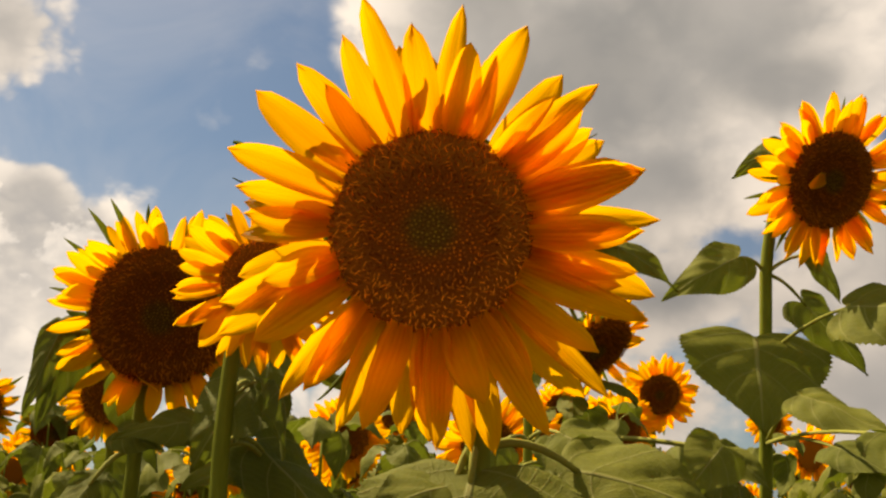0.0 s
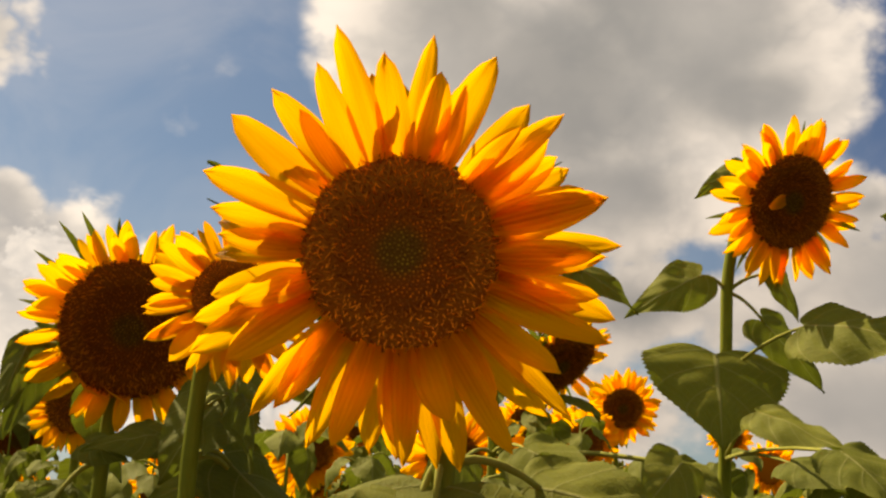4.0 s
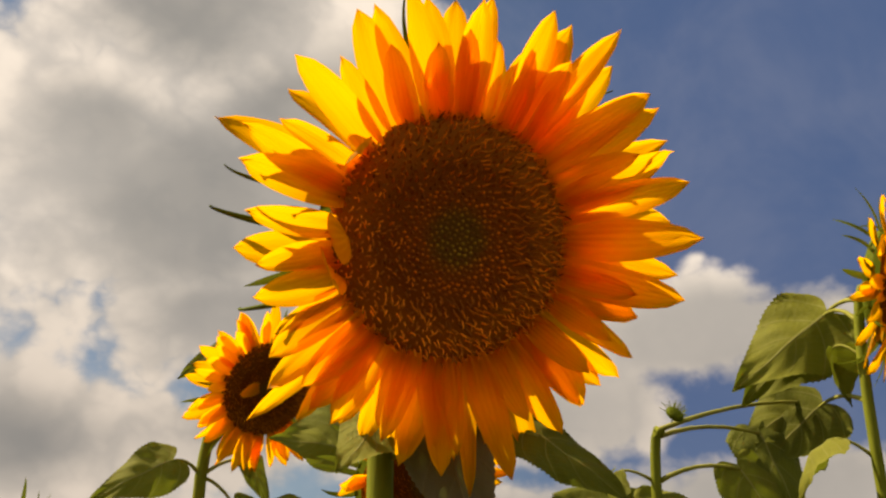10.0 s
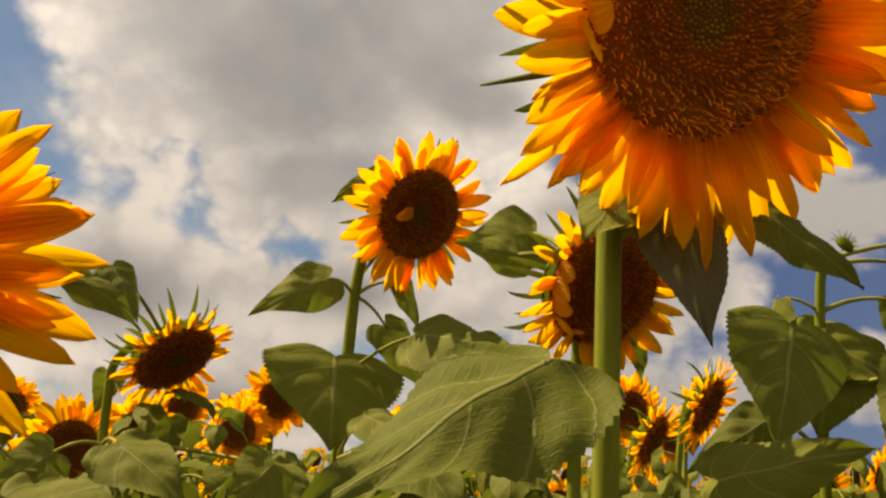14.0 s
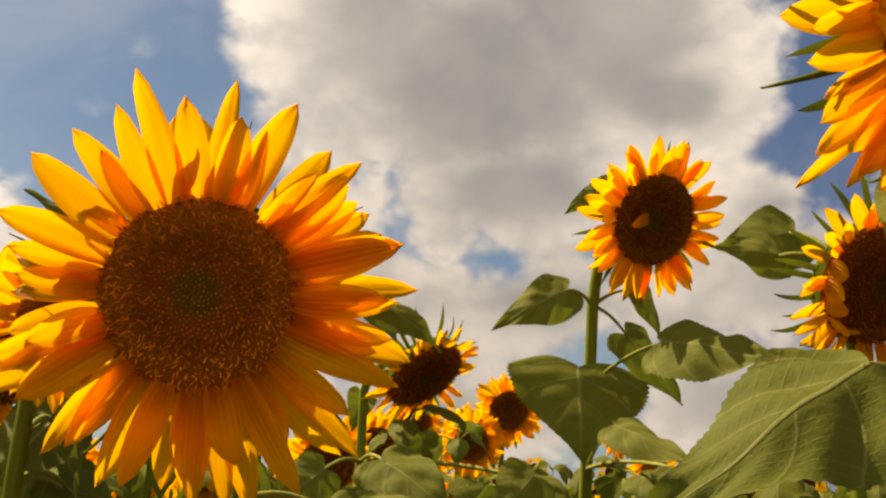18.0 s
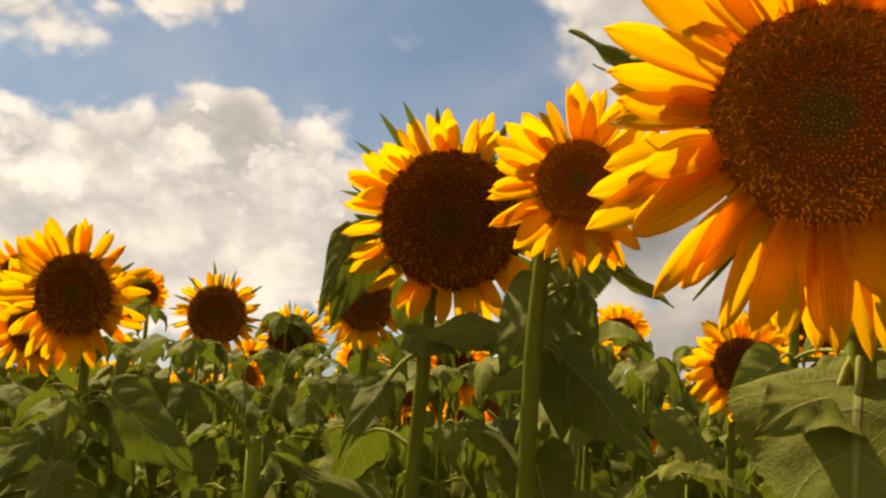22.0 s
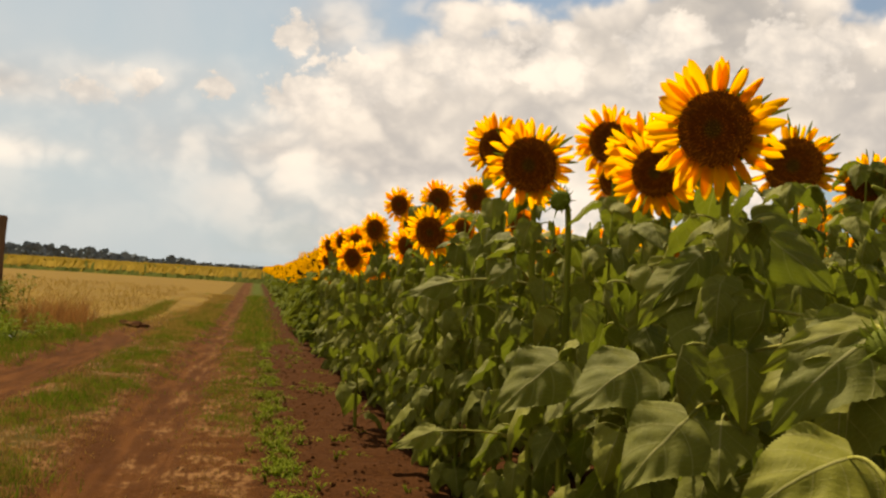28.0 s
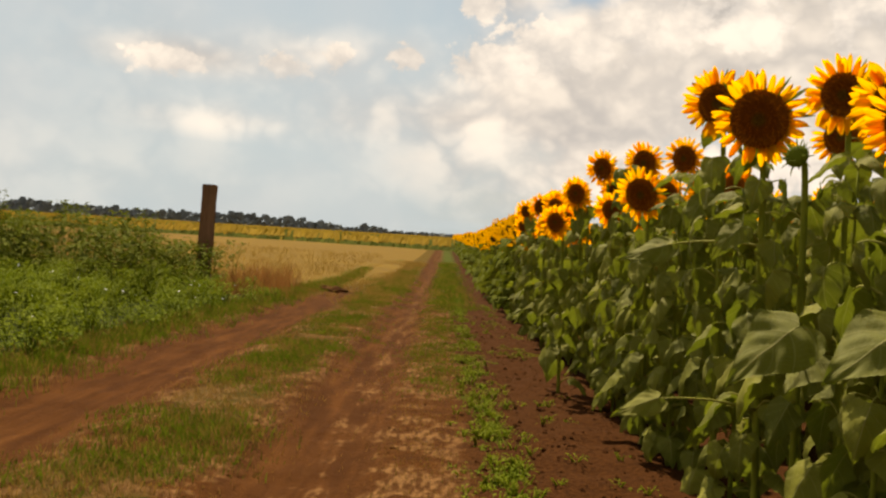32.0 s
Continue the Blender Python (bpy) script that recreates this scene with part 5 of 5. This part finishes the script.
rng = random.Random(31)
spots = []
for _ in range(17000):
    y = (3 + 36 * rng.random() ** 1.8) if rng.random() < .9 else rng.uniform(-4, 3)
    k2 = rng.random()
    if k2 < .60:
        x, h = rng.gauss(-1.22, .21), .052
        green = noise.noise(Vector((x * 2.2, y * .9, 1))) * .9 + .5 * noise.noise(Vector((x * 7, y * 4, 3))) + .06 - abs(x + 1.2) * .35
    elif k2 < .78:
        x, h = rng.gauss(-.06, .12), .036
        green = noise.noise(Vector((x * 2.0, y * .62, 12.3))) + .5 * noise.noise(Vector((x * 8, y * 5, 6))) + (-.05 if y < 8 else .15)
    else:
        x, h, green = rng.gauss(-2.80, .15), .085, .4
    lush = green + rng.uniform(-.22, .22) > .10
    if not lush and rng.random() < .62:
        continue
    spots.append((x, y, h * rng.uniform(.6, 1.3) * (1.0 if lush else .7), 0 if lush and rng.random() < .72 else 1, 18 if lush else 7))
blades("verge_grass", "short green and straw-coloured grass beside the wheel tracks", "grass", spots, [GRASS, DRY], 2)


def leafy(name, label, category, spots, mats, seed):
    """Bushy weeds: spots of x, y, height, spread, material, leaf count, leaf size."""
    r = random.Random(seed)
    vs, fs, ix = [], [], []
    for x, y, h, spread, mat, count, size in spots:
        g = slope(y, x) - .02
        for s in range(3):
            a = r.uniform(0, 6.28)
            v, f = tube([(x, y, g), (x + math.cos(a) * spread * .3, y + math.sin(a) * spread * .3, g + h * .6), (x + math.cos(a) * spread * .6, y + math.sin(a) * spread * .6, g + h)], [.006, .005, .002], 3)
            o = len(vs)
            vs += v
            fs += [tuple(i + o for i in q) for q in f]
            ix += [mat] * len(f)
        for _ in range(count):
            q = r.random() ** .7
            a, rad = r.uniform(0, 6.28), spread * math.sqrt(r.random()) * (1.1 - .5 * q)
            b = Vector((x + math.cos(a) * rad, y + math.sin(a) * rad, g + h * q))
            d = Vector((math.cos(a + r.uniform(-1, 1)), math.sin(a + r.uniform(-1, 1)), r.uniform(-.5, .6))).normalized()
            s = d.cross(Vector((0, 0, 1))).normalized()
            L, w = size * r.uniform(.6, 1.3), size * r.uniform(.22, .4)
            up = s.cross(d) * L * .12
            o = len(vs)
            vs += [b, b + d * L * .45 + s * w + up, b + d * L * .5, b + d * L * .45 - s * w + up, b + d * L - up]
            fs += [(o, o + 1, o + 2), (o, o + 2, o + 3), (o + 1, o + 4, o + 2), (o + 2, o + 4, o + 3)]
            ix += [1 if len(mats) > 1 and r.random() < .003 else mat] * 4
    return tagged(new(name, mesh_of(name, vs, fs, mats, index=ix)), label, category, kind="stuff")


low, tall_w, creepers = [], [], []
for _ in range(2400):
    y = rng.uniform(-4, 17.5)
    x = -2.75 - rng.random() ** .8 * (2.5 + max(0, y) * .45)
    h = .20 + .27 * min(1, (-2.75 - x) / 1.2) + rng.uniform(-.08, .12)
    low.append((x, y, h, rng.uniform(.14, .26), 0, 88, .040))
for _ in range(260):
    y = rng.uniform(13, 19)
    x = -3.6 - rng.random() * 5.5 + (19 - y) * -.1
    tall_w.append((x, y, rng.uniform(.8, 1.15) if x < -6.6 else rng.uniform(.95, 1.45) if x < -4.9 else rng.uniform(.55, .95), rng.uniform(.2, .35), 0, 60, .11))
for _ in range(520):
    y = 3.0 + 18 * rng.random() ** 1.4
    if noise.noise(Vector((y * 1.3, 5, 0))) > -.25:
        creepers.append((rng.gauss(.28, .07), y, rng.uniform(.03, .08), rng.uniform(.03, .08), 0, 15, .021))
for _ in range(26):
    y = 3.0 + 16 * rng.random()
    creepers += [(rng.gauss(.72, .10), y + rng.gauss(0, .08), rng.uniform(.03, .07), .06, 0, 12, .022) for _ in range(3)]
leafy("low_weeds", "lush low green weeds beside the farm track", "weeds", low, [WEED, WHITE], 3)
leafy("tall_weeds", "tall dark green weeds around the old post", "weeds", tall_w, [FARGREEN], 4)
leafy("creeping_weeds", "small broad-leaved weeds in a line along the furrow", "weeds", creepers, [WEED], 5)

# clods of earth beside the row
vs, fs = [], []
for n in range(2600):
    x, y, s = rng.uniform(.18, 1.2), 2.6 + 13 * rng.random() ** 1.6, .004 + .017 * rng.random() ** 3
    if n % 6 == 0:
        x = rng.choice((rng.gauss(-.85, .06), rng.gauss(-.18, .06), rng.gauss(-1.6, .06)))
        s *= .6
    o, g, q = len(vs), height(x, y), rng.uniform(0, 6.28)
    for lift, wide in ((-.3, 1.0), (.35, .85), (.75, .35)):
        for j in range(5):
            a, k2 = q + 1.257 * j + lift, s * wide * rng.uniform(.75, 1.2)
            vs.append((x + k2 * math.cos(a), y + k2 * math.sin(a), g + s * .7 * lift * rng.uniform(.8, 1.2)))
    for t in (0, 5):
        fs += [(o + t + j, o + t + (j + 1) % 5, o + t + 5 + (j + 1) % 5, o + t + 5 + j) for j in range(5)]
    fs.append(tuple(o + 10 + j for j in range(5)))
tagged(new("earth_clods", mesh_of("earth_clods", vs, fs, SOIL, smooth=False)), "loose brown clods of earth", "soil", kind="stuff")

# a low heap of dark earth where the track meets the wheat
bm = bmesh.new()
bmesh.ops.create_icosphere(bm, subdivisions=4, radius=1.0)
for v in bm.verts:
    q = 1 + .35 * noise.noise(v.co * 2.2) + .15 * noise.noise(v.co * 6)
    v.co = Vector((v.co.x * .40 * q, v.co.y * .34 * q, v.co.z * .11 * q))
me = bpy.data.meshes.new("earth_heap")
bm.to_mesh(me)
bm.free()
me.materials.append(SOIL)
heap = tagged(new("earth_heap", me), "low heap of dark earth beside the track", "soil", kind="stuff")
heap.matrix_basis = Matrix.Translation((-2.45, 22.4, height(-2.45, 22.4) - .02))

# the old post
bm = bmesh.new()
bmesh.ops.create_cube(bm, size=1.0)
bmesh.ops.scale(bm, vec=(0.27, 0.22, 1.95), verts=bm.verts)
bmesh.ops.bevel(bm, geom=bm.edges[:], offset=0.02, segments=2, affect="EDGES")
bmesh.ops.subdivide_edges(bm, edges=[e for e in bm.edges if e.calc_length() > 1], cuts=12)
for v in bm.verts:
    v.co.x += 0.012 * noise.noise(v.co * 3)
    v.co.y += 0.012 * noise.noise(v.co * 3 + Vector((5, 0, 0)))
me = bpy.data.meshes.new("post")
bm.to_mesh(me)
me.materials.append(WOOD)
post = tagged(new("post", me), "weathered reddish-brown wooden post among tall weeds", "post")
post.matrix_basis = pose(-4.32, 19.0, 0.70, 1, 1.0, 12)

# wheat stubble, the far sunflower field and the trees
wx, wy = [-420, -200, -90, -45, -25, -14, -8, -5, -3.3, -2.6], [19.5, 22, 26, 32, 40, 55, 75, 95]
wv = [(x + (min(1.5, max(0, y - 24) * .07) if x > -4 else 0) + (1.2 * noise.noise(Vector((y * .2, 0, 0))) if x > -4 else 0), y, slope(y) + (.10 if x < -4 else .05 if x < -3 else -.08) + .05 * noise.noise(Vector((x * .4, y * .4, 2)))) for x in wx for y in wy]
tagged(new("wheat_field", mesh_of("wheat_field", wv, [f[::-1] for f in grid_faces(len(wx), len(wy))], WHEAT)), "pale golden wheat stubble field", "wheat field", kind="stuff")
straws = []
for _ in range(5200):
    y = 19.5 + 40 * rng.random() ** 1.7
    straws.append((-3.2 - rng.random() * y * .5, y, rng.uniform(.15, .4), 0, 5))
for _ in range(3200):
    y = 18 + 34 * rng.random() ** 1.3
    x = rng.uniform(-3.0, -.9)
    if abs(x + 2.1) > .35 or rng.random() < (y - 18) / 14:
        straws.append((x, y, rng.uniform(.03, .11), 1 if noise.noise(Vector((x * 1.5, y * .3, 4))) > .36 else 0, 7))
for _ in range(1100):
    y = 17 + 36 * rng.random() ** 1.3
    straws.append((rng.gauss(.2, .2), y, rng.uniform(.06, .15), 1 if rng.random() < .75 else 0, 8))
for _ in range(150):
    y = rng.uniform(17.5, 22)
    straws.append((rng.gauss(-3.5, .30), y, rng.uniform(.3, .6), 2, 10))
blades("wheat_stalks", "dry golden stalks at the edge of the wheat", "wheat", straws, [STRAW, GRASS, RUST], 8)
vs, fs, ix = [], [], []
r2 = random.Random(77)
for _ in range(30000):
    y = 98 + 150 * r2.random() ** 1.4
    x = 1 - y * .66 * r2.random()
    s, z = r2.uniform(.14, .34) * y / 110, slope(y) + (r2.uniform(.75, 1.0) if y > 100 else r2.uniform(.15, .3))
    o = len(vs)
    vs += [(x - s, y, z - .5), (x + s, y, z - .5), (x + s * .6, y + .9, z + r2.uniform(-.05, .25)), (x - s * .6, y + .9, z + r2.uniform(-.05, .25))]
    fs.append((o, o + 1, o + 2, o + 3))
    ix.append(0 if r2.random() < (.04 if y < 100 else .94) else 1)
tagged(new("distant_sunflower_field", mesh_of("distant_sunflower_field", vs, fs, [FARHEAD, FARGREEN], index=ix, smooth=False)), "distant band of yellow sunflowers in bloom", "sunflower field", kind="stuff")
vs, fs = [], []
for _ in range(5200):
    x = r2.uniform(-420, 260)
    y = 430 + r2.uniform(-25, 25)
    hill = 2.5 + 1.6 * noise.noise(Vector((x * .02, 0, 0))) + 1.6 * noise.noise(Vector((x * .11, 3, 0))) + (1.5 if -260 < x < -60 else 0) - (2.2 if x > -25 else 0)
    z = r2.uniform(-.5, max(.8, hill))
    s = r2.uniform(.6, 1.7)
    o = len(vs)
    vs += [(x + s * math.cos(q) * r2.uniform(.6, 1.2), y + r2.uniform(-1, 1), z + s * math.sin(q) * r2.uniform(.6, 1.2)) for q in (0, 1.05, 2.1, 3.14, 4.2, 5.2)]
    fs.append(tuple(range(o, o + 6)))
tagged(new("distant_trees", mesh_of("distant_trees", vs, fs, TREES, smooth=False)), "low line of trees on the horizon, coloured grey for haze", "trees", kind="stuff")
